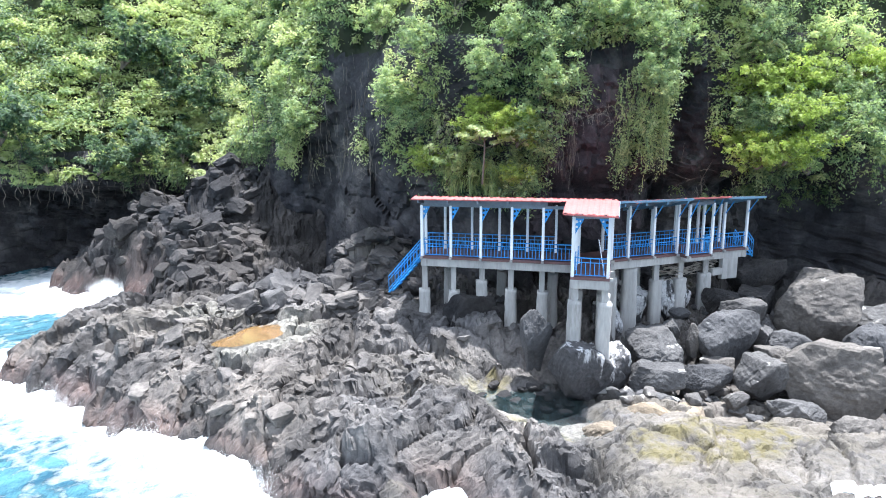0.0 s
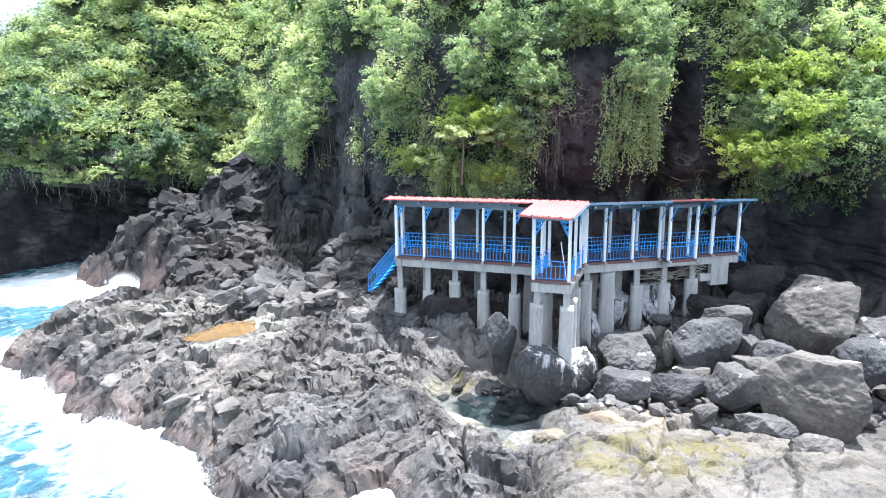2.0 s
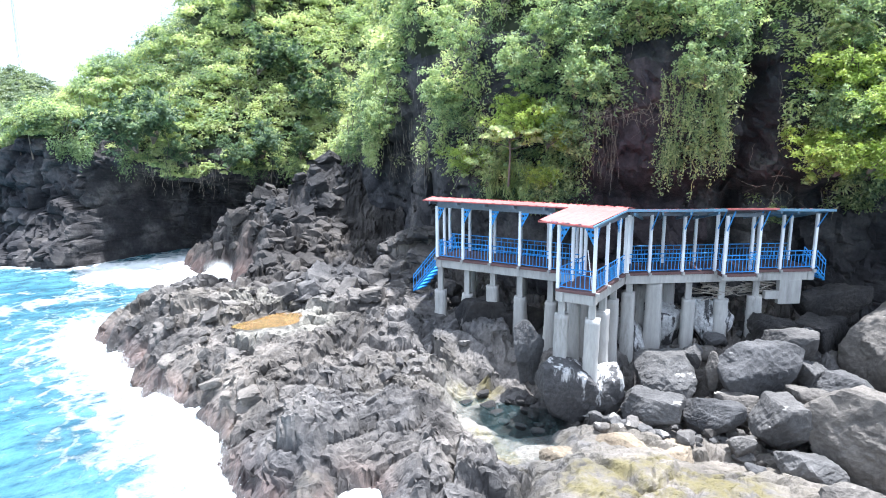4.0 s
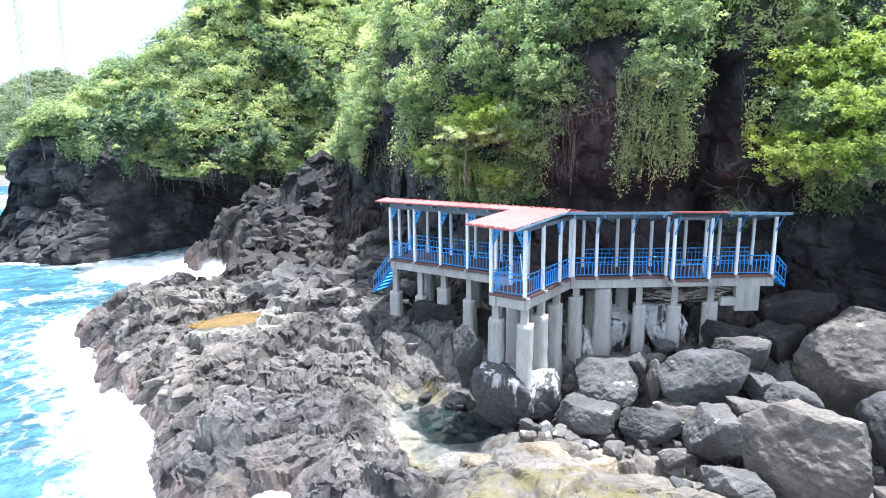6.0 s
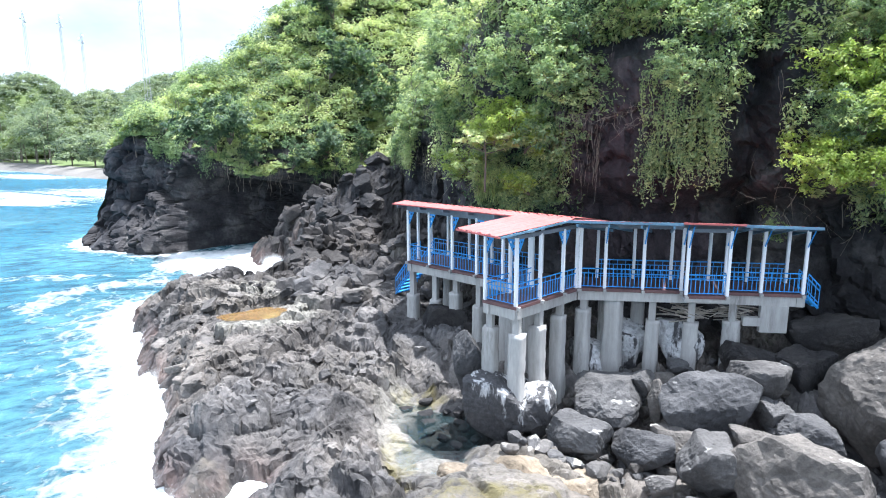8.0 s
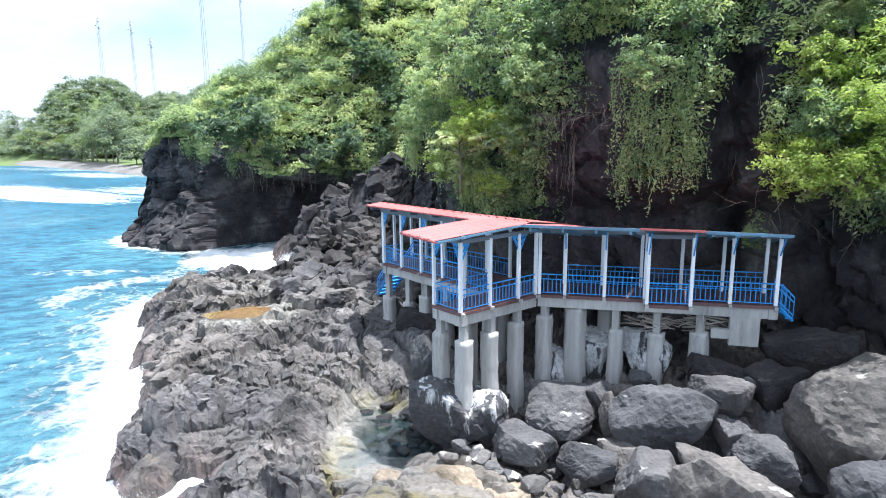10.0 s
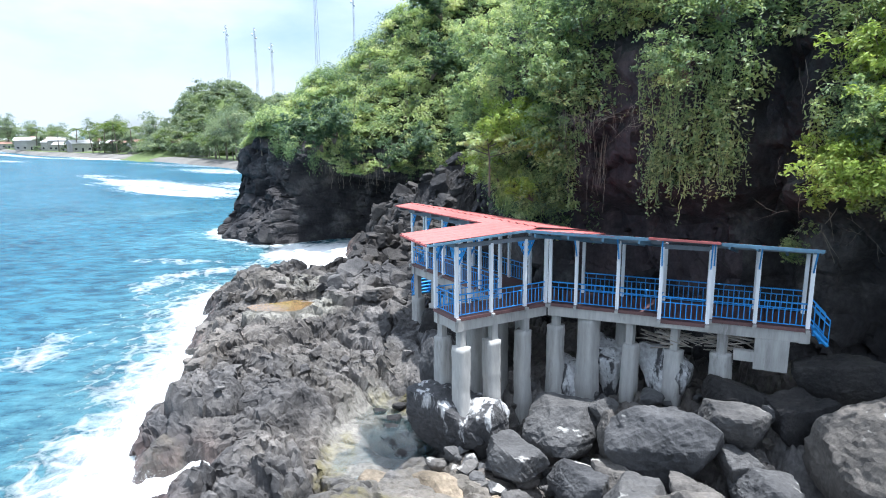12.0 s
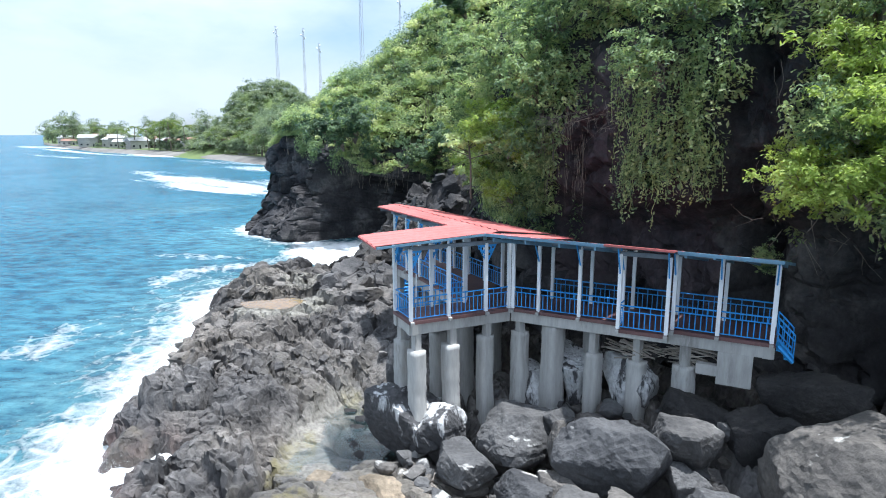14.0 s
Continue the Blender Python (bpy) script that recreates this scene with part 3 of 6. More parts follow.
    pale = np.clip(hollow(x, y, -6.9, 22.2, 1.6, 2.3, -0.54) * 0.55 + hollow(x, y, 2.5, 19.15, 1.25, 2.9, 0.75) * 0.36 * (1 - deep) + 0.35 * hollow(x, y, -9.5, 25.5, 2.5, 1.2, 0.2), 0, 1)
    wet = np.clip((1 - smooth(0.5, 1.9, h)) * (1 - smooth(0.5, 2.5, d)) + 0.5 * (1 - smooth(0.0, 1.2, d)), 0, 1)
    return h, dict(tan=tan, algae=algae, pale=pale, wet=wet, pool_shade=deep, basalt_shade=np.clip(smooth(25.2, 29.5, y + 0.8 * fbm(x * 0.5, y * 0.5, 59, 2)) * (1 - 0.7 * hollow(x, y, -3.2, 29.2, 1.9, 1.5)) + 0.28 * (1 - smooth(1.0, 5.5, d + 1.5 * fbm(x * 0.3, y * 0.3, 57, 3))) * (1 - smooth(3.5, 5.0, x)), 0, 1))


gx = np.concatenate([np.arange(-31, -19, 0.16), np.arange(-19, -12, 0.09), np.arange(-12, 13, 0.065), np.arange(13, 17, 0.12), np.arange(17, 30, 0.3), np.arange(30, 62, 2.0)])
gy = np.concatenate([np.arange(5, 11, 0.3), np.arange(11, 25.5, 0.07), np.arange(25.5, 48, 0.15), np.arange(48, 82, 2.0)])
GX, GY = np.meshgrid(gx, gy, indexing="ij")
GH, marks = shelf(GX, GY)
# blocks lean outwards a little, so that ledges overhang
LX, LY = GX + 0.09 * fbm(GX * 1.5 + GH, GY * 1.5 - GH, 71, 3), GY + 0.09 * fbm(GX * 1.5 - GH * 1.3, GY * 1.5 + GH, 83, 3)
slope_x, slope_y = np.gradient(GH, gx, axis=0), np.gradient(GH, gy, axis=1)
cliffy = np.clip(np.hypot(slope_x, slope_y) - 0.7, 0, 1.6) / 1.6 * (1 - smooth(2.5, 4.5, GX))
ledge, tip, seam = blocks((GX + 0.3 * GH) / 0.9 + 11, (GH * 1.2 + 0.3 * GY) / 0.8, 640)
ledge2, tip2, seam2 = blocks((GY + 0.3 * GH) / 0.9 + 5, (GH * 1.2 + 0.3 * GX) / 0.8, 660)
LY = LY - cliffy * (0.26 * (ledge - 0.5) + 0.2 * tip - 0.08 * seam)
LX = LX - cliffy * (0.2 * (ledge2 - 0.5) + 0.15 * tip2 - 0.06 * seam2)
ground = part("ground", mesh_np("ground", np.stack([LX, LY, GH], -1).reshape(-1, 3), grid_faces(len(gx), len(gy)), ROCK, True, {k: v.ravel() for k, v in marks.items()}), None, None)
tagged(ground, "dark cracked lava rock shelf with tan and yellow stains", "rock shelf", kind="structure")


def ground_z(x, y):
    i, j = np.searchsorted(gx, x), np.searchsorted(gy, y)
    return float(GH[min(i, len(gx) - 1), min(j, len(gy) - 1)])


# ---- sea: one sheet to the horizon ----
def spread(a, b, step, lo, hi):
    core = np.arange(a, b, step)
    out, left, k = [], [], step
    v = b
    while v < hi:
        out.append(v)
        k *= 1.16
        v += k
    v, k = a, step
    while v > lo:
        k *= 1.16
        v -= k
        left.append(v)
    return np.concatenate([left[::-1], core, out, [hi + 50]])


sx = spread(-45, 14, 0.22, -4500, 3000)
sy = spread(3, 46, 0.22, -3000, 4500)
SX, SY = np.meshgrid(sx, sy, indexing="ij")
SD = inland(SX, SY)
off = -SD
near = 1 - smooth(60, 160, np.hypot(SX, SY - 20))
swell = 0.13 * fbm(SX * 0.16 + SY * 0.05, SY * 0.22, 500, 3) + 0.07 * fbm(SX * 0.7, SY * 0.5, 510, 3)
drift = fbm(SX * 0.12, SY * 0.12, 530, 3)
cape_x = np.interp(SX, [-66, -52, -48.5, -46.5, -43, -34, -27], [60, 48, 39.4, 37.4, 36.6, 37, 41])
cape_off = np.where((SX > -66) & (SX < -25), np.abs(cape_x - SY), np.hypot(np.maximum(np.abs(SX + 46) - 20, 0), SY - 40))
surf = np.exp(-np.maximum(off, 0) / (3.3 + 2.4 * drift))
surf += 0.45 * np.exp(-((off - 7.0 - 3 * drift) / 1.6) ** 2) * smooth(-0.2, 0.35, drift)
surf += 0.9 * np.exp(-cape_off / 1.6) * smooth(-52, -49, SX) * (1 - smooth(-26, -20, SX))
surf += 0.75 * hollow(SX, SY, -22, 37.5, 9.0, 4.0, 0.15)
bay_off = SY - np.interp(SX, [-640, -560, -370, -280, -220, -167, -130, -100], [80, 84, 84, 92, 95, 88, 84, 80])
ripple = fbm(SX * 0.02, SY * 0.05, 575, 3)
surf += (0.45 + 0.75 * fbm(SX * 0.045, SY * 0.12, 577, 4)) * (1.2 * np.exp(-np.maximum(-bay_off, 0) / 5) + 1.1 * np.exp(-((bay_off + 22 + 14 * ripple) / 5) ** 2) * smooth(-0.3, 0.2, ripple)) * (SX < -75) * (SX > -630) * (bay_off < 20)
surf += (0.55 + 0.6 * fbm(SX * 0.05, SY * 0.25, 585, 4)) * hollow(SX + 14 * ripple, SY + 3 * ripple, -104, 60, 32, 13, 0.18) + 0.4 * hollow(SX, SY, -34, 28, 5, 1.0, 0.6)
surf += 0.9 * hollow(SX, SY, 0.0, 14.6, 0.5, 1.2)
aer = np.clip(np.exp(-np.maximum(off, 0) / 5.0) + 0.5 * np.exp(-cape_off / 6.0), 0, 1) * 0.85
foam = np.clip(surf, 0, 1.15)
churn = np.exp(-np.maximum(off, 0) / 2.2)
SZ = SEA_Z + near * swell + near * (0.5 * churn * (0.4 + fbm(SX * 0.8, SY * 0.8, 540, 4)) + 0.12 * foam * fbm(SX * 1.6, SY * 1.6, 560, 3))
SZ = SZ - 1.2 * smooth(1.5, 3.0, SD)
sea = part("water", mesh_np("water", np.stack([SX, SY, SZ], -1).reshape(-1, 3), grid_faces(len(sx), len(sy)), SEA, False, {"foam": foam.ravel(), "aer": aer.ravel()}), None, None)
tagged(sea, "blue sea with white surf breaking on the rocks", "sea", kind="structure")


# ---- cliff and hill: one sheet that rises from the shore, drawn out along x ----
KX = [-66, -52, -48.5, -46.5, -44.5, -42, -40, -36, -32, -28, -24, -20, -16, -13, -9, -5, -2, 1, 5, 9, 12, 16, 24, 45]
FOOT = [60, 48, 39.4, 37.4, 36.7, 36.6, 36.6, 36.8, 38.2, 40.2, 43.5, 46.3, 45, 41.8, 37.4, 32.8, 30.2, 28.7, 27.6, 27.3, 27.9, 27.8, 28.5, 27]
BROW = [-1, -0.6, 1.5, 5.5, 9.0, 10.2, 10.0, 9.6, 8.9, 8.0, 7.8, 7.6, 8.2, 9.5, 11, 12.0, 12.5, 13, 13.2, 13.6, 13.5, 13, 13, 13]
LEANS = [0.4, 0.4, 0.5, 0.5, 0.5, 0.48, 0.44, 0.4, 0.26, 0.08, 0.05, 0.1, 0.16, 0.14, 0.04, 0.0, 0.0, 0.03, 0.0, 0.02, 0.05, 0.05, 0.1, 0.1]
RUNS = [1.2, 1.2, 1.2, 1.2, 1.2, 1.15, 1.15, 1.15, 1.1, 1.1, 1.05, 1.0, 0.92, 0.85, 0.75, 0.6, 0.5, 0.45, 0.45, 0.45, 0.5, 0.5, 0.5, 0.6]
CREST = [-0.9, -0.5, 1.6, 5.7, 9.4, 11.8, 14.4, 20.2, 24.2, 28.2, 32, 33.5, 34, 34, 33, 32, 31, 31, 31, 31, 31, 31, 31, 31]


def hill(x, v):
    """The point of the hill at x; v: 0 to 1 up the cliff, 1 to 2 up the slope, 2 to 3 back over the crest."""
    foot, brow, lean, run, crest = (np.interp(x, KX, k) for k in (FOOT, BROW, LEANS, RUNS, CREST))
    z = np.where(v < 1, -1.5 + (brow + 1.5) * v, brow + (crest - brow) * (1.22 * np.clip(v - 1, 0, 1) - 0.22 * np.clip(v - 1, 0, 1) ** 3))
    y = foot + lean * np.minimum(z, brow)
    up = np.clip(v - 1, 0, 1)
    y = y + run * (crest - brow) * up + np.maximum(v - 2, 0) * 45
    z = z - np.maximum(v - 2, 0) * 6
    cave = smooth(-35.5, -31, x) * (1 - smooth(-22.5, -19, x)) * (1 - smooth(0.75, 0.93, v))
    y = y + 7.5 * cave
    gully = np.exp(-((x + 8.0 - 0.35 * (z - 4)) / 1.8) ** 2) * 3.2 * (1 - smooth(1.2, 1.7, v)) + np.exp(-((x - 11.2) / 0.55) ** 2) * 1.6 * smooth(0.3, 0.5, v) * (1 - smooth(1.1, 1.4, v))
    undercut = smooth(3.5, 6.0, x) * (1 - smooth(19, 24, x)) * (1 - smooth(7.4, 9.0, z)) * (2.4 + 2.2 * smooth(12.5, 15.5, x))
    y = y + gully + undercut
    c, s = 0.9, 0.44
    q1, t1, k1 = blocks((x * c + z * s) / 2.6, (z * c - x * s) / 3.2, 700)
    q2, t2, k2 = blocks((x + 0.2 * z) / 0.9, z / 1.1, 720)
    rocky = 1 - smooth(0.95, 1.2, v)
    cut = 1.2 * fbm(x * 0.22, z * 0.22, 740, 3)
    y = y + cut * (0.35 + 0.65 * smooth(-8, -20, x)) + rocky * (1 + 0.8 * smooth(-15, -30, x)) * (0.55 * (q1 - 0.5) + 0.8 * t1 + 0.2 * k1 + 0.34 * (q2 - 0.5) + 0.5 * t2 + 0.14 * k2 + 0.12 * fbm(x * 2, z * 2, 760, 3))
    return x + 0.25 * fbm(x * 0.8 + 5, z * 0.8, 770, 3) * rocky, y, z + 0.25 * rocky * fbm(x, z, 780, 3) + (1 - rocky) * 0.6 * fbm(x * 0.3, y * 0.3, 790, 3)


hx = np.concatenate([np.arange(-66, -50, 0.8), np.arange(-50, -8, 0.22), np.arange(-8, 18, 0.16), np.arange(18, 46, 0.5)])
hv = np.concatenate([np.linspace(0, 1, 84), np.linspace(1.012, 2, 74), np.linspace(2.1, 3, 8)])
HXg, HVg = np.meshgrid(hx, hv, indexing="ij")
px_, py_, pz_ = hill(HXg, HVg)
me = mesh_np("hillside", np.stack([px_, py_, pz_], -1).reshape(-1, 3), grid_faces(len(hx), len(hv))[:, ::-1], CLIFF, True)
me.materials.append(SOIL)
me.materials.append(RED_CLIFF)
fc = grid_faces(len(hx), len(hv))
mx_, mv_ = HXg.ravel()[fc].mean(1), HVg.ravel()[fc].mean(1)
mz_ = pz_.ravel()[fc].mean(1)
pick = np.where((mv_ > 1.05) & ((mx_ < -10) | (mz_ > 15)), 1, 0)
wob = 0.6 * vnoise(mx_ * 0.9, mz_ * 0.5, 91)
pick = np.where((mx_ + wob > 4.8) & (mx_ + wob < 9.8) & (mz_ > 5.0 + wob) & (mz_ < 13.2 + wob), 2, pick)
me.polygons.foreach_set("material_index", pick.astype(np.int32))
me.update()
hill_ob = part("hillside", me, None, None)
tagged(hill_ob, "steep dark volcanic cliff with a reddish bare face under a green hill", "cliff", kind="structure")

# ---- plants on the cliff and hill ----
def hill_points(n, x0, x1, v0, v1, rng):
    x, v = rng.uniform(x0, x1, n), rng.uniform(v0, v1, n)
    a = np.stack(hill(x, v), -1)
    b, c = np.stack(hill(x + 0.5, v), -1), np.stack(hill(x, v + 0.03), -1)
    nor = np.cross(b - a, c - a)
    nor /= np.linalg.norm(nor, axis=1, keepdims=True) + 1e-9
    return x, v, a, nor


def greenery(name, cen, rad, count, size, rng, mat, label, cat, low=-0.2, tone=None, kind="stuff", flat=0.75, droop=0.25):
    p, o = clump_leaves(cen, rad, count, size, rng, flat, low)
    v, f = leaf_arrays(p, o, size, rng, droop)
    t = rng.random(len(cen)) if tone is None else tone
    tn = np.repeat(np.clip(t, 0, 1), count * 4)
    ob = part(name, mesh_np(name, v, f, mat, True, {"tone": tn}), None, None)
    return tagged(ob, label, cat, kind=kind)


def bare(x, z):
    """How bare the near cliff is at x and height z, 0 to 1."""
    w = 0.5 * vnoise(x * 0.8, z * 0.8, 21)
    red = (x + w > 5.1) & (x + w < 8.1) & (z < 11.4 + w)
    gap = (x + w > np.where(z > 10.2, 10.9, 10.6)) & (x + w < 11.8) & (z < 13.6 + w)
    low = z < np.interp(x, [-9, -6, -3, -0.8, 0, 5.3, 5.6, 8.6, 9, 10.4, 11.8, 12.5, 16, 20], [8.5, 9.5, 9.0, 8.0, 7.0, 7.0, 9, 9, 8.9, 8.6, 7.5, 7.6, 7.2, 6.5]) + w
    slit = (np.abs(x + w + 8.0 - 0.35 * (z - 4)) < 1.5) & (z < 15.5)
    return red | gap | low | slit


rng = np.random.default_rng(11)
# far slope over the cape
x, v, a, nor = hill_points(5200, -44.5, -7, 0.90, 2.06, rng)
hang = v < 1.02
fringe = 1.0 - 0.05 * smooth(-36, -32, x) + 0.10 * fbm(x * 0.5, x * 0.0 + 3, 860, 3)
keep = (v > fringe + 0.10 * smooth(-31, -35, x) + 0.12 * smooth(-38, -44, x)) & (fbm(x * 0.28, a[:, 2] * 0.3, 865, 3) > -0.34)
x, v, a, nor, hang = x[keep], v[keep], a[keep], nor[keep], hang[keep]
tone = 0.82 + 0.5 * fbm(x * 0.18, a[:, 2] * 0.25, 820, 3) + 0.24 * rng.normal(0, 1, len(x))
tone = tone + 0.12 * smooth(-32, -40, x)
# gaps in the scrub get dark leaves: shade between clumps put into the tone
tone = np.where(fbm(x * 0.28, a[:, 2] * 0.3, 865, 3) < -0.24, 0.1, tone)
rad = rng.uniform(0.3, 0.85, len(x)) * np.where(hang, 0.7, 1.0)
greenery("hillside_scrub", a + nor * 0.15, rad, 76, 0.29, rng, LEAF, "dense sunlit green scrub covering the slope", "scrub", tone=tone, low=-0.1)
x, v, a, nor = hill_points(420, -43, -8, 1.05, 1.95, rng)
up = np.array([0, -0.1, 1.0])
greenery("hillside_bushes", a + up * rng.uniform(0.5, 1.8, (len(x), 1)), rng.uniform(0.5, 1.3, len(x)), 170, 0.27, rng, LEAF, "taller bushes standing out of the hillside scrub", "bush", tone=0.66 + 0.25 * rng.normal(0, 1, len(x)))

x, v, a, nor = hill_points(170, -42, -8, 1.03, 1.95, rng)
keep = fbm(x * 0.2, a[:, 2] * 0.25, 870, 2) > 0.0
x, a = x[keep], a[keep]
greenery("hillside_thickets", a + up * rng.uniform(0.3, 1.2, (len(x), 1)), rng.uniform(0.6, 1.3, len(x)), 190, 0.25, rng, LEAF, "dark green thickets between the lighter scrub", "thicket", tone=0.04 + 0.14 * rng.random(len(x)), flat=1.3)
x, v, a, nor = hill_points(260, -43, -8, 1.0, 1.7, rng)
greenery("hillside_dry_scrub", a + up * 0.35, rng.uniform(0.3, 0.7, len(x)), 90, 0.25, rng, LEAF, "pale dry yellowish scrub in patches", "scrub", tone=0.9 + 0.1 * rng.random(len(x)))

# near cliff: creepers and scrub that leave the bare rock free
x, v, a, nor = hill_points(5600, -10, 30, 0.45, 1.85, rng)
thin = (x > 4.1) & (x < 6.0) & (a[:, 2] < 11.4)
keep = ~bare(x, a[:, 2]) & (fbm(x * 0.7, a[:, 2] * 0.4, 840, 3) > -0.04) & ~(thin & (rng.random(len(x)) < 0.8))
x, a, nor = x[keep], a[keep], nor[keep]
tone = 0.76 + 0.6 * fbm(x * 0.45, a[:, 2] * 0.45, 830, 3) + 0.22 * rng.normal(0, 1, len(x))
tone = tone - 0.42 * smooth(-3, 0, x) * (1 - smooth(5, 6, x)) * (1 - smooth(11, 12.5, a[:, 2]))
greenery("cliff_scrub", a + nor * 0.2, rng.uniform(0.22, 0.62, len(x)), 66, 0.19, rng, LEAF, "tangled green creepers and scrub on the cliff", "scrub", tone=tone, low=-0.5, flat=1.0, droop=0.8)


def on_cliff(x0, z0):
    """The place on the near cliff at x0 and height z0."""
    brow = float(np.interp(x0, KX, BROW))
    X, Y, Z = (float(c[0]) for c in hill(np.array([x0]), np.array([(z0 + 1.5) / (brow + 1.5)])))
    return X, Y, Z


def twigs(name, places, count, length, rng, mat, label, cat, wide=0.008, up=0.3):
    """Bare branching twigs sprawling out of the cliff: crossed ribbons that fork once."""
    V, F, T, k = [], [], [], 0
    for c in places:
        for _ in range(count):
            d = np.array([rng.normal(0, 0.7), -abs(rng.normal(0.3, 0.4)), rng.normal(up, 0.6)])
            d /= np.linalg.norm(d)
            start = np.array(c) + rng.normal(0, 0.18, 3)
            for fork in range(2):
                n, L = 6, length * rng.uniform(0.5, 1.3) * (1 - 0.45 * fork)
                dirs = d + np.cumsum(rng.normal(0, 0.22, (n, 3)), 0)
                pts = start + np.cumsum(dirs * L / n, 0) - dirs[:1] * L / n
                w = wide * rng.uniform(0.7, 1.5) * np.linspace(1.2, 0.4, n)[:, None]
                for side in ((1, 0, 0), (0, 0, 1)):
                    o = np.array(side) * w
                    V.append(np.stack([pts - o, pts + o], 1).reshape(-1, 3))
                    i = np.arange(n - 1) * 2 + k
                    F.append(np.stack([i, i + 1, i + 3, i + 2], -1))
                    T.append(np.full(2 * n, rng.uniform(0.4, 1.0)))
                    k += 2 * n
                start, d = pts[2], d + rng.normal(0, 0.6, 3)
    ob = part(name, mesh_np(name, np.concatenate(V), np.concatenate(F), mat, True, {"tone": np.concatenate(T)}), None, None)
    return tagged(ob, label, cat, kind="stuff")


def tussock(name, places, blades, length, rng, mat, label):
    """Long grass: arching tapered blades in tufts."""
    V, F, T, k = [], [], [], 0
    t = np.linspace(0, 1, 5)
    for c in places:
        for _ in range(blades):
            a0, L, lean = rng.uniform(0, 6.28), length * rng.uniform(0.6, 1.3), rng.uniform(0.25, 0.8)
            out = np.array([math.cos(a0), math.sin(a0) - 0.25, 0])
            pts = np.array(c) + rng.normal(0, 0.1, 3) + out * (L * lean * t ** 1.6)[:, None] + np.array([0, 0, 1]) * (L * (t - 0.62 * lean * t ** 2.2))[:, None]
            w = 0.02 * (1 - 0.85 * t)[:, None] * np.array([-math.sin(a0), math.cos(a0), 0.1])
            V.append(np.stack([pts - w, pts + w], 1).reshape(-1, 3))
            i = np.arange(4) * 2 + k
            F.append(np.stack([i, i + 1, i + 3, i + 2], -1))
            T.append(np.full(10, rng.uniform(0.45, 0.95)))
            k += 10
    ob = part(name, mesh_np(name, np.concatenate(V), np.concatenate(F), mat, True, {"tone": np.concatenate(T)}), None, None)
    return tagged(ob, label, "grass", kind="stuff")


out = np.array([0, -0.75, 0])
spots = [np.array(on_cliff(rng.uniform(0.2, 3.6), rng.uniform(7.4, 8.8))) + out for _ in range(46)]
tussock("long_grass", spots, 22, 0.8, rng, LEAF, "long arching yellow-green grass at the cliff foot behind the roof")
spots = [on_cliff(*p) for p in ((-0.3, 9.2), (0.1, 9.9), (0.5, 10.6), (-0.6, 8.8), (0.4, 9.4), (-4.2, 8.6), (-5.0, 9.6), (2.2, 13.2), (1.4, 13.6))]
twigs("dry_twigs", [np.array(p) + out for p in spots], 12, 1.1, rng, DRY, "tangle of bare grey twigs on the cliff", "twigs")
spots = [on_cliff(x0, 11.3) for x0 in (5.4, 6.0, 6.7, 7.3, 7.9)]
twigs("bleached_twigs", [np.array(p) + out for p in spots], 10, 0.75, rng, DRY, "pale bare branches over the reddish rock face", "twigs", 0.006, -0.35)
spots = [on_cliff(*p) for p in ((12.8, 7.7), (13.5, 7.5), (14.3, 7.9), (15.2, 7.4), (12.4, 8.3), (16.0, 8.2))]
twigs("drooping_twigs", [np.array(p) + out * 1.2 for p in spots], 4, 0.9, rng, DRY, "bare drooping branches under the bushes", "twigs", 0.009, -0.3)


def strands(name, starts, length, rng, mat, label, cat, wide=0.012, curl=0.25, leaves=0):
    """Thin hanging roots and vines: crossed ribbons, drooping from starts."""
    V, F, T, P, O = [], [], [], [], []
    k = 0
    for s0 in starts:
        n = 7
        L = length * rng.uniform(0.4, 1.3)
        t = np.linspace(0, 1, n)
        sway = np.cumsum(rng.normal(0, curl * L / n, (n, 2)), 0)
        pts = np.stack([s0[0] + sway[:, 0], s0[1] - 0.15 + 0.3 * sway[:, 1], s0[2] - t * L], -1)
        w = wide * rng.uniform(0.6, 1.6)
        for off in ((w, 0, 0), (0, w, 0)):
            off = np.array(off)
            V.append(np.stack([pts - off, pts + off], 1).reshape(-1, 3))
            i = np.arange(n - 1) * 2 + k
            F.append(np.stack([i, i + 1, i + 3, i + 2], -1))
            T.append(np.full(2 * n, rng.random()))
            k += 2 * n
        if leaves:
            i = rng.integers(0, n, leaves)
            P.append(pts[i] + rng.normal(0, 0.07, (leaves, 3)))
    V, F, T = np.concatenate(V), np.concatenate(F), np.concatenate(T)
    if leaves:
        P = np.concatenate(P)
        lv, lf = leaf_arrays(P, np.tile(np.array([0, -0.7, 0.6]), (len(P), 1)), 0.13, rng)
        F = np.concatenate([F[:, [0, 1, 2]], F[:, [0, 2, 3]], lf + len(V)])
        T = np.concatenate([T, np.repeat(rng.uniform(0.3, 0.9, len(starts)), leaves * 4)])
        V = np.concatenate([V, lv])
    ob = part(name, mesh_np(name, V, F, mat, True, {"tone": T}), None, None)
    return tagged(ob, label, cat, kind="stuff")


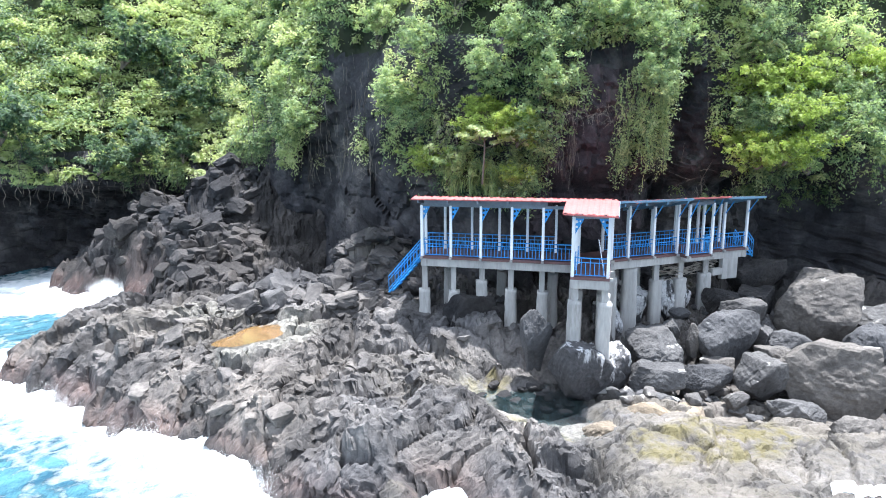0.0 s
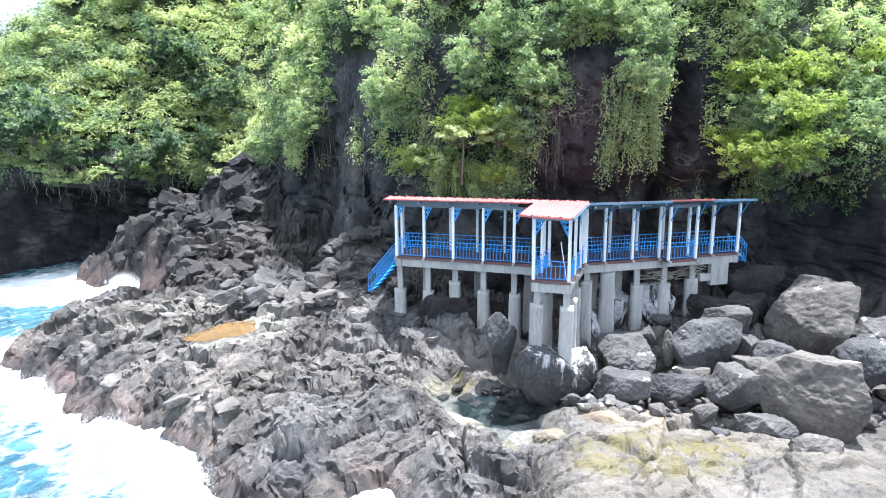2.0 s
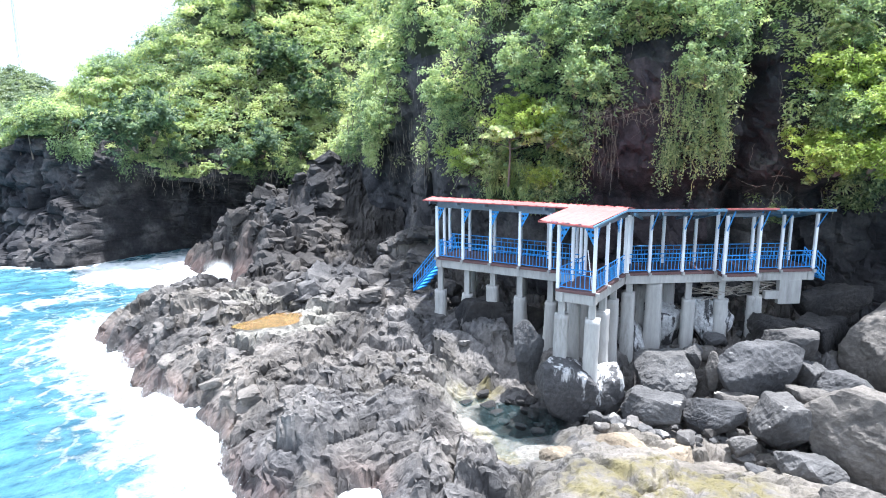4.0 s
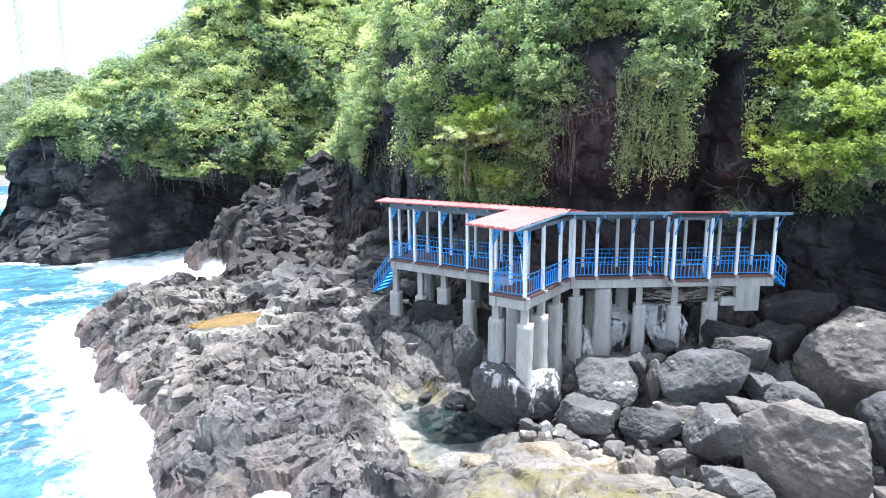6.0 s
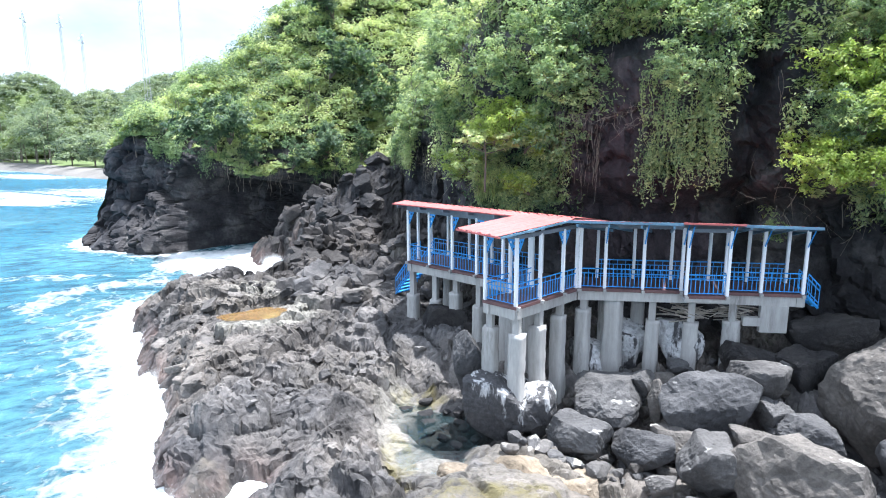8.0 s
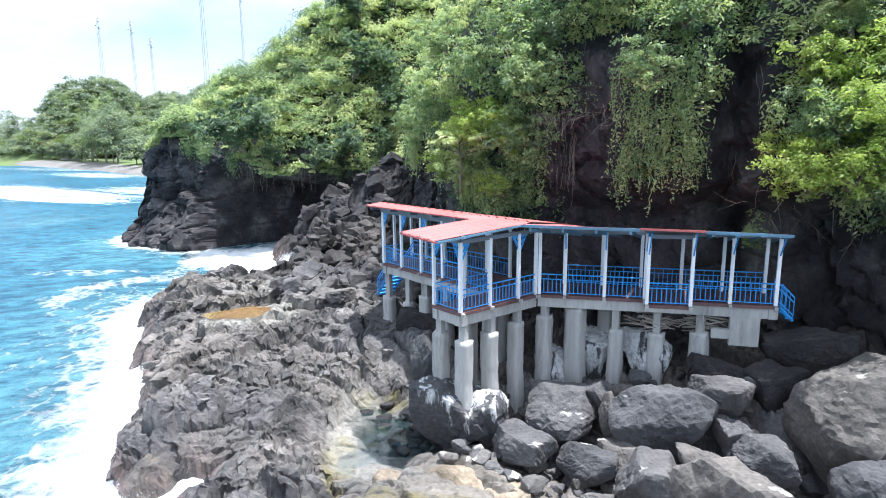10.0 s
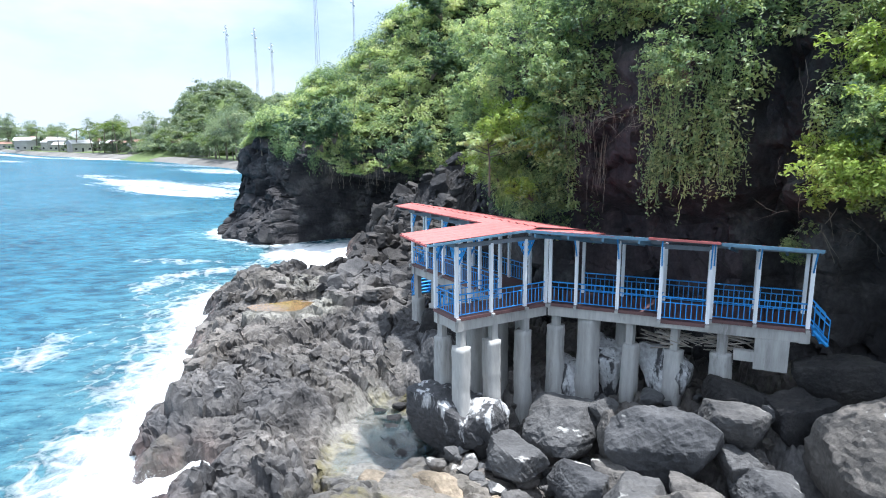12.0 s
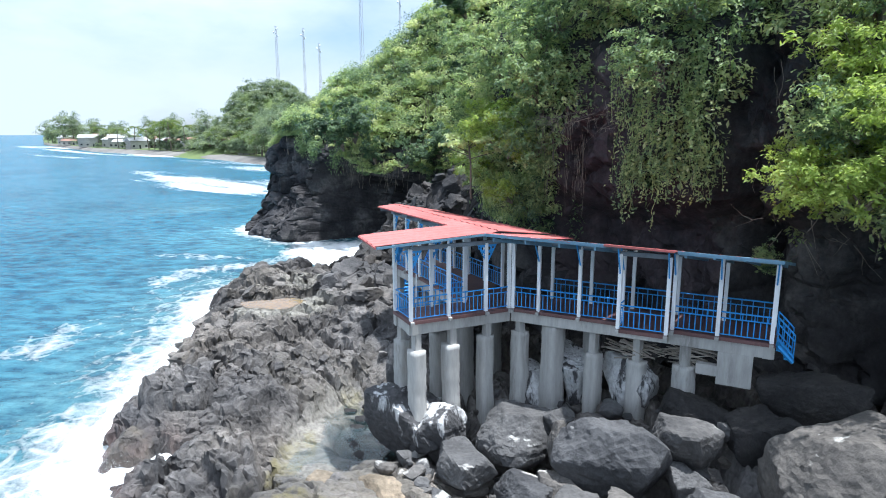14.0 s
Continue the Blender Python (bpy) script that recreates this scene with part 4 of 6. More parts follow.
# curtains of creeper: narrow upright veils hanging off ledges
x, v, a, nor = hill_points(1500, -9, 24, 0.62, 1.6, rng)
keep = ~bare(x, a[:, 2] - 0.4) & (fbm(x * 0.8, a[:, 2] * 0.2, 845, 2) > 0.03)
x, a = x[keep], a[keep]
greenery("cliff_curtains", a + np.array([0, -0.45, 0.0]), rng.uniform(0.2, 0.45, len(x)), 64, 0.18, rng, LEAF, "creeper curtains hanging off the cliff ledges", "creeper", low=-1.0,
         tone=0.64 + 0.6 * fbm(x * 0.3, a[:, 2] * 0.3, 846, 2) + 0.15 * rng.normal(0, 1, len(x)), flat=3.0, droop=1.6)
x, v, a, nor = hill_points(200, -42, -9, 0.96, 1.06, rng)
keep = fbm(x * 0.5, x * 0.1, 847, 2) > 0.0
x, a = x[keep], a[keep]
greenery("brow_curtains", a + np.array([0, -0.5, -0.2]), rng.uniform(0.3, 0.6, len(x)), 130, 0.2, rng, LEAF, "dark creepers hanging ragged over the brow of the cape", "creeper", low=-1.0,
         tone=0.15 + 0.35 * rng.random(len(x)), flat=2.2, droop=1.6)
x, v, a, nor = hill_points(150, 7.8, 10.7, 0.70, 0.98, rng)
strands("hanging_vines", a + np.array([0, -0.5, 0.3]), 1.5, rng, LEAF, "leafy green vines hanging down the cliff", "vines", 0.008, leaves=26)
x, v, a, nor = hill_points(70, 4.0, 6.2, 0.72, 0.9, rng)
strands("root_veil", a + np.array([0, -0.3, 0.2]), 1.5, rng, DRY, "thin grey-brown roots hanging in a veil over bare rock", "roots", 0.006, 0.18)
x, v, a, nor = hill_points(90, -8.5, -3.0, 0.75, 1.12, rng)
strands("gully_roots", a + np.array([0, -0.3, 0.2]), 1.7, rng, DRY, "thin grey roots and stems hanging in the dark gully", "roots", 0.009, 0.22)
x, v, a, nor = hill_points(40, -2, 17, 0.75, 1.15, rng)
strands("hanging_roots", a + np.array([0, -0.6, 0.2]), 1.4, rng, DRY, "pale dry roots and stems hanging on the cliff", "roots", 0.007, 0.3)
x, v, a, nor = hill_points(170, -40, -7, 1.0, 1.5, rng)
keep = fbm(x * 0.4, a[:, 2] * 0.4, 848, 2) > 0.12
strands("dead_branches", a[keep] + np.array([0, -0.6, 1.5]), 2.0, rng, DRY, "grey dead branches standing in the scrub", "branches", 0.022, 0.55)
x, v, a, nor = hill_points(260, -31, -9, 0.97, 1.08, rng)
strands("cave_roots", a + np.array([0, -0.5, 0.1]), 2.0, rng, DRY, "dry grey roots hanging over the cave mouth", "roots", 0.013, 0.5)


def shrub(seed, tall, wide, leaf, label, tone0, mat=None):
    """A shrub: forked stems and a broken crown of leaf clumps."""
    r = np.random.default_rng(seed)
    base = empty("shrub")
    tips = []
    for i in range(6):
        bm = bmesh.new()
        p = Vector((0, 0, -0.2))
        d = Vector((r.normal(0, 0.4), r.normal(-0.2, 0.35), 1)).normalized()
        rad = 0.035 * wide
        for k in range(4):
            q = p + d * tall * r.uniform(0.17, 0.27)
            bar_bm(p, q, rad, 5, bm, rad * 0.75)
            d = (d + Vector((r.normal(0, 0.35), r.normal(-0.1, 0.35), r.normal(0, 0.15)))).normalized()
            p, rad = q, rad * 0.72
            if k > 0:
                tips.append(tuple(q))
        part("stem", bm, BARK, base)
    tips = np.array(tips)
    more = tips[r.integers(0, len(tips), 70)] + r.normal(0, 0.32 * wide, (70, 3)) * np.array([1, 0.8, 0.8])
    cen = np.concatenate([tips, more])
    p, o = clump_leaves(cen, r.uniform(0.10, 0.27, len(cen)) * wide, 44, leaf, r, 0.75, -0.6)
    vv, ff = leaf_arrays(p, o, leaf, r)
    tn = np.repeat(np.clip(tone0 + 0.22 * r.normal(0, 1, len(cen)), 0, 1), 44 * 4)
    part("foliage", mesh_np("foliage", vv, ff, mat or LEAF, True, {"tone": tn}), None, base, "small pointed leaves")
    return tagged(base, label, "shrub", "shrubs on the cliff")


def tiered_tree(seed):
    """A slender tree: a bare stem, spreading limbs, flat tiers of pale leaves."""
    r = np.random.default_rng(seed)
    base = empty("small_tree")
    bm = bar_bm((0, 0, -0.5), (0.04, -0.02, 0.9), 0.045, 7, None, 0.036)
    bar_bm((0.04, -0.02, 0.9), (-0.02, -0.05, 1.75), 0.036, 7, bm, 0.02)
    part("trunk", bm, DRY, base, "slim pale grey stem")
    cen = []
    for k, (ang, h, L) in enumerate(((0.2, 1.05, 1.1), (2.9, 1.15, 0.95), (4.4, 1.3, 0.8), (5.6, 1.45, 1.0), (1.4, 1.5, 0.7), (3.6, 1.6, 0.8))):
        tip = Vector((L * math.cos(ang), 0.7 * L * math.sin(ang) - 0.1, h + 0.28))
        part("limb", bar_bm((0, -0.03, h), tip, 0.024, 6, None, 0.01), DRY, base)
        for f in (0.6, 0.85, 1.05):
            cen.append(Vector((0, 0, h)).lerp(tip, f) + Vector((r.normal(0, 0.12), r.normal(0, 0.12), 0.1 + r.normal(0, 0.05))))
    cen = np.array([tuple(c) for c in cen])
    p, o = clump_leaves(cen, r.uniform(0.22, 0.36, len(cen)), 90, 0.17, r, 0.4, -0.2)
    vv, ff = leaf_arrays(p, o, 0.17, r)
    tn = np.repeat(np.clip(0.94 + 0.1 * r.normal(0, 1, len(cen)), 0, 1), 90 * 4)
    part("foliage", mesh_np("foliage", vv, ff, LEAF, True, {"tone": tn}), None, base, "flat tiers of pale cream-green leaves")
    return tagged(base, "slim small tree with flat tiers of pale leaves", "tree")


pale_tree = tiered_tree(21)
kinds = [shrub(3, 1.7, 1.1, 0.125, "yellow-green leafy shrub rooted on the cliff", 0.42, LEAF_YELLOW), shrub(5, 2.1, 1.25, 0.135, "bright green leafy shrub rooted on the cliff", 0.5),
         shrub(8, 1.5, 1.3, 0.12, "dark green leafy shrub rooted on the cliff", 0.38), shrub(12, 2.6, 1.3, 0.16, "tall light green shrub rooted on the cliff", 0.72)]
OVER_DECK = [
    (-0.4, 0.72, 0), (3.9, 0.78, 1), (3.4, 0.64, 2), (0.4, 0.66, 2), (4.4, 0.92, 1), (2.0, 0.98, 1), (3.6, 1.06, 1), (5.2, 1.05, 2),
    (6.8, 1.07, 1), (8.2, 1.05, 1), (9.3, 0.92, 1), (9.9, 1.03, 2), (9.2, 1.16, 3), (13.8, 0.84, 2), (14.4, 0.92, 0), (15.2, 0.8, 1),
    (14.2, 1.02, 2), (16.0, 0.96, 0), (15.0, 1.08, 2), (16.6, 0.86, 1)]
HIGHER_UP = [
    (17.4, 1.02, 3), (18.6, 0.9, 1), (15.4, 0.7, 2), (-1.2, 0.86, 2), (-2.6, 0.95, 1), (0.8, 1.14, 3), (-0.6, 1.06, 1),
    (6.0, 1.2, 3), (4.6, 1.22, 1), (13.6, 1.2, 3), (16.2, 1.16, 2), (12.9, 1.16, 2), (-8.4, 0.98, 1), (-9.6, 1.08, 3), (2.2, 1.24, 2),
    (8.0, 1.24, 0), (19.6, 1.0, 0), (21.5, 0.95, 1), (-3.4, 1.12, 3)]
SHRUBS = OVER_DECK + HIGHER_UP
for i, (x0, v0, k) in enumerate(SHRUBS):
    X, Y, Z = (float(c[0]) for c in hill(np.array([x0]), np.array([v0])))
    m = pose(X, Y - 0.5, Z, 14, 0, (i * 67) % 90 - 45) @ Matrix.Scale(0.95 + 0.3 * ((i * 37) % 10) / 10, 4)
    if i < 4:
        kinds[i].matrix_basis = m
    else:
        copy_thing(kinds[k], m @ Matrix.Scale(1 / kinds[k].scale.x, 4))

# a bright yellow-green bush standing out from the creepers above the deck
for i, (x0, z0, o, sc) in enumerate(((1.7, 10.2, 1.7, 0.85), (2.6, 10.5, 1.9, 0.95), (3.3, 9.9, 1.6, 0.8), (2.2, 11.2, 1.6, 0.85), (3.6, 8.3, 1.3, 0.7))):
    X, Y, Z = on_cliff(x0, z0)
    copy_thing(kinds[0], pose(X, Y - o, Z, 12, 0, i * 75) @ Matrix.Scale(sc / kinds[0].scale.x, 4))
# the airy bushes that lean out beyond the bare gap
for i, (X, Y, Z, k, sc) in enumerate(((14.0, 26.5, 9.0, 0, 1.0), (15.0, 26.2, 9.2, 0, 1.15), (16.2, 26.4, 8.8, 2, 1.2), (14.6, 26.5, 10.7, 2, 0.95), (15.8, 26.4, 10.8, 0, 1.1), (17.4, 26.4, 10.2, 2, 1.3), (13.2, 26.6, 9.7, 0, 0.9))):
    copy_thing(kinds[k], pose(X, Y, Z, 14, 0, i * 83) @ Matrix.Scale(sc / kinds[k].scale.x, 4))
copy_thing(kinds[1], pose(12.3, 28.0, 6.9, 6, 0, 40) @ Matrix.Scale(0.42 / kinds[1].scale.x, 4))
pale_tree.matrix_basis = pose(1.85, 26.2, 8.75, 4, 0, 20)
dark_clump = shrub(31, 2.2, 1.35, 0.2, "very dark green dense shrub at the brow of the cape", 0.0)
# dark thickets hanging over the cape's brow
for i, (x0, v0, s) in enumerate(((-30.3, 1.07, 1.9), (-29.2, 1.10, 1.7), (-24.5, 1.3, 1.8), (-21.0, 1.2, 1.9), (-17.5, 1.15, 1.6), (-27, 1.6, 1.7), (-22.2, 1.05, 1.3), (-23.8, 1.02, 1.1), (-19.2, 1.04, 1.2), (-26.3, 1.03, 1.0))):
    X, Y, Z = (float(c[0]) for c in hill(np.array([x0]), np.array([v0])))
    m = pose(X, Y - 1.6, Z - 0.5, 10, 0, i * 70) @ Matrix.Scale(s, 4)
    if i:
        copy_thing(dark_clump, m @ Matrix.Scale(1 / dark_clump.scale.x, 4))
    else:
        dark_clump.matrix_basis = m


def palm(tall, seed, fronds=13, length=2.8):
    """A coconut palm: leaning trunk, crown of drooping split fronds."""
    r = np.random.default_rng(seed)
    base = empty("palm_tree")
    bm = bmesh.new()
    p, lean = Vector((0, 0, -1.5)), Vector((r.normal(0, 0.10), r.normal(0, 0.10), 1))
    for k in range(6):
        q = p + lean.normalized() * (tall + 1.5) / 6
        bar_bm(p, q, 0.2 - 0.018 * k, 8, bm, 0.19 - 0.018 * k)
        p, lean = q, lean + Vector((r.normal(0, 0.05), r.normal(0, 0.05), 0))
    part("trunk", bm, BARK, base, "slim grey ringed trunk")
    V, F, T = [], [], []
    n0 = 0
    for i in range(fronds):
        ang, rise = 2 * math.pi * i / fronds + r.normal(0, 0.2), r.uniform(-0.1, 1.1)
        out = np.array([math.cos(ang), math.sin(ang), 0])
        side = np.array([-math.sin(ang), math.cos(ang), 0])
        for k in range(16):
            t = (k + 0.5) / 16
            mid = np.array(p) + out * length * (t - 0.12 * t * t) + np.array([0, 0, 1]) * length * (rise * t * 0.7 - (0.55 + 0.3 * rise) * t * t)
            w = length * 0.26 * math.sin(0.25 + 2.7 * t)
            for sgn in (-1, 1):
                tip = mid + side * sgn * w + out * 0.28 * w - np.array([0, 0, 0.45 * w])
                a, b = mid - out * 0.05 * length / 2.8, mid + out * 0.07 * length / 2.8
                V += [a, b, tip]
                F.append((n0, n0 + 1, n0 + 2))
                T += [r.uniform(0.1, 0.9)] * 3
                n0 += 3
    part("crown", mesh_np("crown", np.array(V), np.array(F), PALM_LEAF, True, {"tone": np.array(T)}), None, base, "drooping split green fronds")
    return tagged(base, "coconut palm with a leaning grey trunk", "palm tree", "coconut palms")


X, Y, Z = (float(c[0]) for c in hill(np.array([14.6]), np.array([1.03])))
fan = palm(1.6, 41, 20, 2.4)
fan.matrix_basis = pose(X, Y - 0.8, Z - 0.3, 18, 0, 0) @ Matrix.Scale(0.5, 4)
tagged(fan, "small spiky palm rooted on the cliff", "palm", "palms on the cliff")

# ---- the pavilion on piers ----
DECK, RAIL_H, EAVE = 5.44, 0.68, 7.56


def along(a, b, s):
    """The point s metres from a towards b."""
    a, b = Vector(a), Vector(b)
    return a + (b - a).normalized() * s


def off(a, b, d):
    """Both ends of a line, moved d to its left."""
    a, b = Vector(a), Vector(b)
    n = Vector((-(b - a).y, (b - a).x)).normalized() * d
    return a + n, b + n


W0, W1 = Vector((-0.86, 24.41)), Vector((5.27, 22.74))
JL, JR, JC = Vector((4.50, 20.38)), Vector((5.80, 20.02)), Vector((6.76, 23.25))
A1 = Vector((9.93, 24.47))
Y0, Y1 = Vector((10.08, 23.89)), Vector((11.35, 24.40))
E0, E1 = Vector((11.10, 24.93)), Vector((13.54, 25.83))
B0, B1 = Vector((6.25, 24.92)), Vector((13.0, 27.45))
V0 = off(W0, W1, 1.95)[0]
V1 = Vector((5.75, 24.72))

pavilion = tagged(empty("pavilion", pose(0, 0, 0)), "open blue and white seaside pavilion with red roof on concrete piers", "pavilion")

MID = B0.lerp(B1, 0.5)
for pts in ([W0, W1, V1, V0], [JL, JR, JC, B0, V1, W1], [JC, A1, MID, B0], [A1, Y0, Y1, E0], [A1, E0, MID], [E0, E1, B1, MID]):
    part("floor_slab", prism_bm([tuple(p) for p in pts], DECK - 0.10, DECK), SLAB, pavilion, "thin slab painted dull red")


def beam(a, b, inset=0.05, deep=0.32, thick=0.22, top=DECK - 0.102):
    a, b = off(a, b, inset)
    n = Vector((-(b - a).y, (b - a).x)).normalized() * thick
    part("edge_beam", prism_bm([tuple(a), tuple(b), tuple(b + n), tuple(a + n)], top - deep, top), CONCRETE, pavilion, "stained grey concrete beam")


for a, b in ((W0, W1), (JL, JR), (JR, JC), (JC, A1), (A1, E0), (E0, E1), (V1, V0), (B1, B0)):
    beam(a, b)
beam(W1, JL)
beam(V0, W0)
beam(E1, B1)
beam(Y0, Y1, 0.04, 0.12, 0.3)

POST = box_bm(0.102, 0.102, EAVE - DECK, 0.008)
post_me = bpy.data.meshes.new("post")
POST.to_mesh(post_me)
POST.free()
post_me.materials.append(WHITE)
FOOT_ME = bpy.data.meshes.new("post_foot")
fb = box_bm(0.11, 0.11, 0.16, 0.01)
fb.to_mesh(FOOT_ME)
fb.free()
FOOT_ME.materials.append(WHITE)


def post(p, turn=0.0, tall=1.0):
    return part("post", post_me, None, pavilion, "", pose(p[0], p[1], DECK, 0, 0, turn) @ Matrix.Diagonal((1, 1, tall, 1)))


BAL = bar_bm((0, 0, 0.07), (0, 0, RAIL_H - 0.16), 0.0145, 5)
bal_me = bpy.data.meshes.new("baluster")
BAL.to_mesh(bal_me)
BAL.free()
bal_me.materials.append(BLUE)
KNOB = bar_bm((0, 0, RAIL_H - 0.16), (0, 0, RAIL_H), 0.012, 5)
knob_me = bpy.data.meshes.new("rail_spacer")
KNOB.to_mesh(knob_me)
KNOB.free()
knob_me.materials.append(BLUE)


def railing(a, b, gap=0.145):
    """A blue panel of three rails and upright bars between two posts."""
    a, b = Vector(a), Vector(b)
    n = (b - a).length
    ang = math.degrees(math.atan2((b - a).y, (b - a).x))
    panel = part("railing", bar_bm((0, 0, RAIL_H), (n, 0, RAIL_H), 0.021, 6), BLUE, pavilion, "blue welded pipe railing", pose(a.x, a.y, DECK, 0, 0, ang))
    for z in (RAIL_H - 0.16, 0.07):
        part("rail", bar_bm((0, 0, z), (n, 0, z), 0.016, 6), BLUE, panel)
    k = max(2, round(n / gap))
    for i in range(1, k):
        part("baluster", bal_me, None, panel, "", pose(n * i / k, 0, 0))
        if i % 2 == 0:
            part("rail_spacer", knob_me, None, panel, "", pose(n * i / k, 0, 0))
    return panel


def row(a, b, stops, posts=True, rails=True, inset=0.07, skip=(), tall=1.0, ends=False):
    """Posts at the stops along a line, with a railing in each bay."""
    a, b = off(a, b, inset)
    ang = math.degrees(math.atan2((b - a).y, (b - a).x))
    ps = [along(a, b, s) for s in stops]
    for p in ps:
        if posts:
            post(p, ang, tall)
        if ends:
            part("beam_end", box_bm(0.10, 0.16, 0.11, 0.008, (0, -0.10, -0.115)), CONCRETE, pavilion, "", pose(p.x, p.y, DECK, 0, 0, ang))
    for i, (p, q) in enumerate(zip(ps, ps[1:])):
        if rails and i not in skip:
            railing(p, q)
    return ps


left_front = row(W0, W1, (0.06, 1.29, 2.54, 3.79, 5.03, 6.2), ends=True)
row(V1, V0, (0.9, 2.1, 3.3, 4.5, 5.7, 6.7), tall=0.95)
row(W0, V0, (0.08, 0.62), inset=-0.08)
jut_front = row(JL, JR, (0.06, 1.28))
jut_right = row(JR, JC, (0.07, 1.27, 2.52, 3.33), ends=True)
jut_left = row(JL, W1, (0.06, 1.25, 2.4), inset=-0.07)
right_a = row(JC, A1, (0.05, 0.87, 2.12, 3.36), ends=True)
right_y = row(Y0, Y1, (0.05, 1.32), ends=True)
row(A1, Y0, (0.02, 0.56), posts=False, inset=0.03)
row(Y1, E0, (0.03, 0.56), posts=False, inset=0.03)
right_e = row(E0, E1, (0.08, 1.22, 2.51), ends=True)
row(B1, B0, (0.10, 1.39, 2.68, 3.97, 5.26, 6.54), tall=0.885)


def sheet(name, f0, f1, b1, b0, z, mat, label, pitch=0.19, deep=0.018, nv=3):
    """A ribbed roof sheet over a four-sided plan. z: heights at the four corners; ribs run from front to back."""
    f0, f1, b0, b1 = (Vector((*p, h)) for p, h in zip((f0, f1, b0, b1), (z[0], z[1], z[3], z[2])))
    nu = int((f1 - f0).length / pitch * 4) + 1
    top = []
    for i in range(nu + 1):
        for j in range(nv + 1):
            p = f0.lerp(f1, i / nu).lerp(b0.lerp(b1, i / nu), j / nv)
            p.z += deep * (0, 1, 1, 0)[i % 4] + 0.012 * math.sin(i * 0.7 + j)
            top.append(p)
    top = np.array(top)
    n = len(top)
    f = grid_faces(nu + 1, nv + 1)
    low = top - np.array([0, 0, 0.012])
    idx = np.arange(n).reshape(nu + 1, nv + 1)
    rim = []
    for line in (idx[0], idx[-1][::-1], idx[::-1, 0], idx[:, -1]):
        rim.append(np.stack([line[:-1], line[1:], line[1:] + n, line[:-1] + n], -1))
    me = mesh_np(name, np.concatenate([top, low]), np.concatenate([f, f[:, ::-1] + n, *rim]), mat, True)
    me.materials.append(UNDER)
    mi = np.zeros(len(me.polygons), np.int32)
    mi[len(f):2 * len(f)] = 1
    me.polygons.foreach_set("material_index", mi)
    return part(name, me, None, pavilion, label)


# left wing and the jutting bay: red; right wings: red sheets seen edge-on
LF0, LF1 = Vector((-1.21, 23.93)), Vector((6.66, 22.17))
LB0, LB1 = Vector((-0.70, 26.55)), Vector((7.0, 25.05))
LR0, LR1 = LF0.lerp(LB0, 0.27), LF1.lerp(LB1, 0.20)
PINK = "pink-red ribbed metal roof sheet"
sheet("roof_sheet", LF0, LF1, LR1, LR0, (7.85, 7.85, 7.90, 7.895), RED, PINK, nv=1)
sheet("roof_sheet", LR0, LR1, LB1, LB0, (7.91, 7.915, 7.56, 7.53), RED, PINK)
sheet("roof_sheet", LF1 + Vector((0.03, 0)), (8.35, 22.76), (7.55, 25.3), LB1, (7.885, 7.87, 7.48, 7.545), RED, PINK)
sheet("roof_sheet", (4.00, 19.54), (5.69, 18.97), (6.67, 22.20), (4.78, 22.62), (7.80, 7.755, 7.90, 7.905), RED, "pink-red ribbed metal roof sheet sloping seaward")
RA0, RA1 = Vector((6.66, 22.17)), Vector((9.98, 23.38))
sheet("roof_sheet", (8.36, 22.76), RA1, (9.3, 26.15), (7.57, 25.3), (7.87, 7.86, 7.24, 7.32), RED, "red metal roof sheet sloping to the cliff")
RY0, RY1 = Vector((9.98, 23.30)), Vector((11.70, 23.86))
sheet("roof_sheet", RY0, RY1, (10.9, 26.8), (9.45, 26.25), (7.88, 7.87, 7.24, 7.24), RED, "red metal roof sheet over the small bay")
RE0, RE1 = Vector((11.66, 24.06)), Vector((13.79, 25.14))
sheet("roof_sheet", RE0, RE1, (13.2, 27.65), (10.95, 26.8), (7.83, 7.75, 7.24, 7.22), RED, "red metal roof sheet sloping to the cliff")


def lath(name, a, za, b, zb, w, h, mat, label=""):
    """A straight board from a to b, w thick and h high, top at za and zb."""
    a, b = Vector((*a, za)), Vector((*b, zb))
    d = (b - a).normalized()
    s = Vector((-d.y, d.x, 0)).normalized() * w / 2
    bm = bmesh.new()
    vs = [bm.verts.new(p) for p in (a - s, a + s, b + s, b - s)] + [bm.verts.new(p - Vector((0, 0, h))) for p in (a - s, a + s, b + s, b - s)]
    for q in ((0, 1, 2, 3), (7, 6, 5, 4), (0, 4, 5, 1), (1, 5, 6, 2), (2, 6, 7, 3), (3, 7, 4, 0)):
        bm.faces.new([vs[i] for i in q])
    bmesh.ops.recalc_face_normals(bm, faces=bm.faces[:])
    return part(name, bm, mat, pavilion, label)


lath("fascia", LF0, 7.862, (4.55, 22.66), 7.86, 0.03, 0.045, RED, "pink roof edge board")
lath("fascia", (4.00, 19.53), 7.79, (5.70, 18.96), 7.745, 0.03, 0.05, RED, "pink roof edge board")
lath("fascia", (5.71, 18.98), 7.745, (6.69, 22.18), 7.89, 0.03, 0.06, TRIM, "faded blue roof edge board")
for a, za, b, zb in ((RA0, 7.90, RA1, 7.87), (RE0, 7.845, RE1, 7.765)):
    lath("fascia", a, za, b, zb, 0.03, 0.09, TRIM, "faded blue roof edge board")
lath("fascia", RY0, 7.895, RY1, 7.885, 0.03, 0.06, RED, "pink roof edge board")
lath("fascia", RE1, 7.765, (13.2, 27.65), 7.26, 0.03, 0.08, TRIM, "faded blue roof edge board")
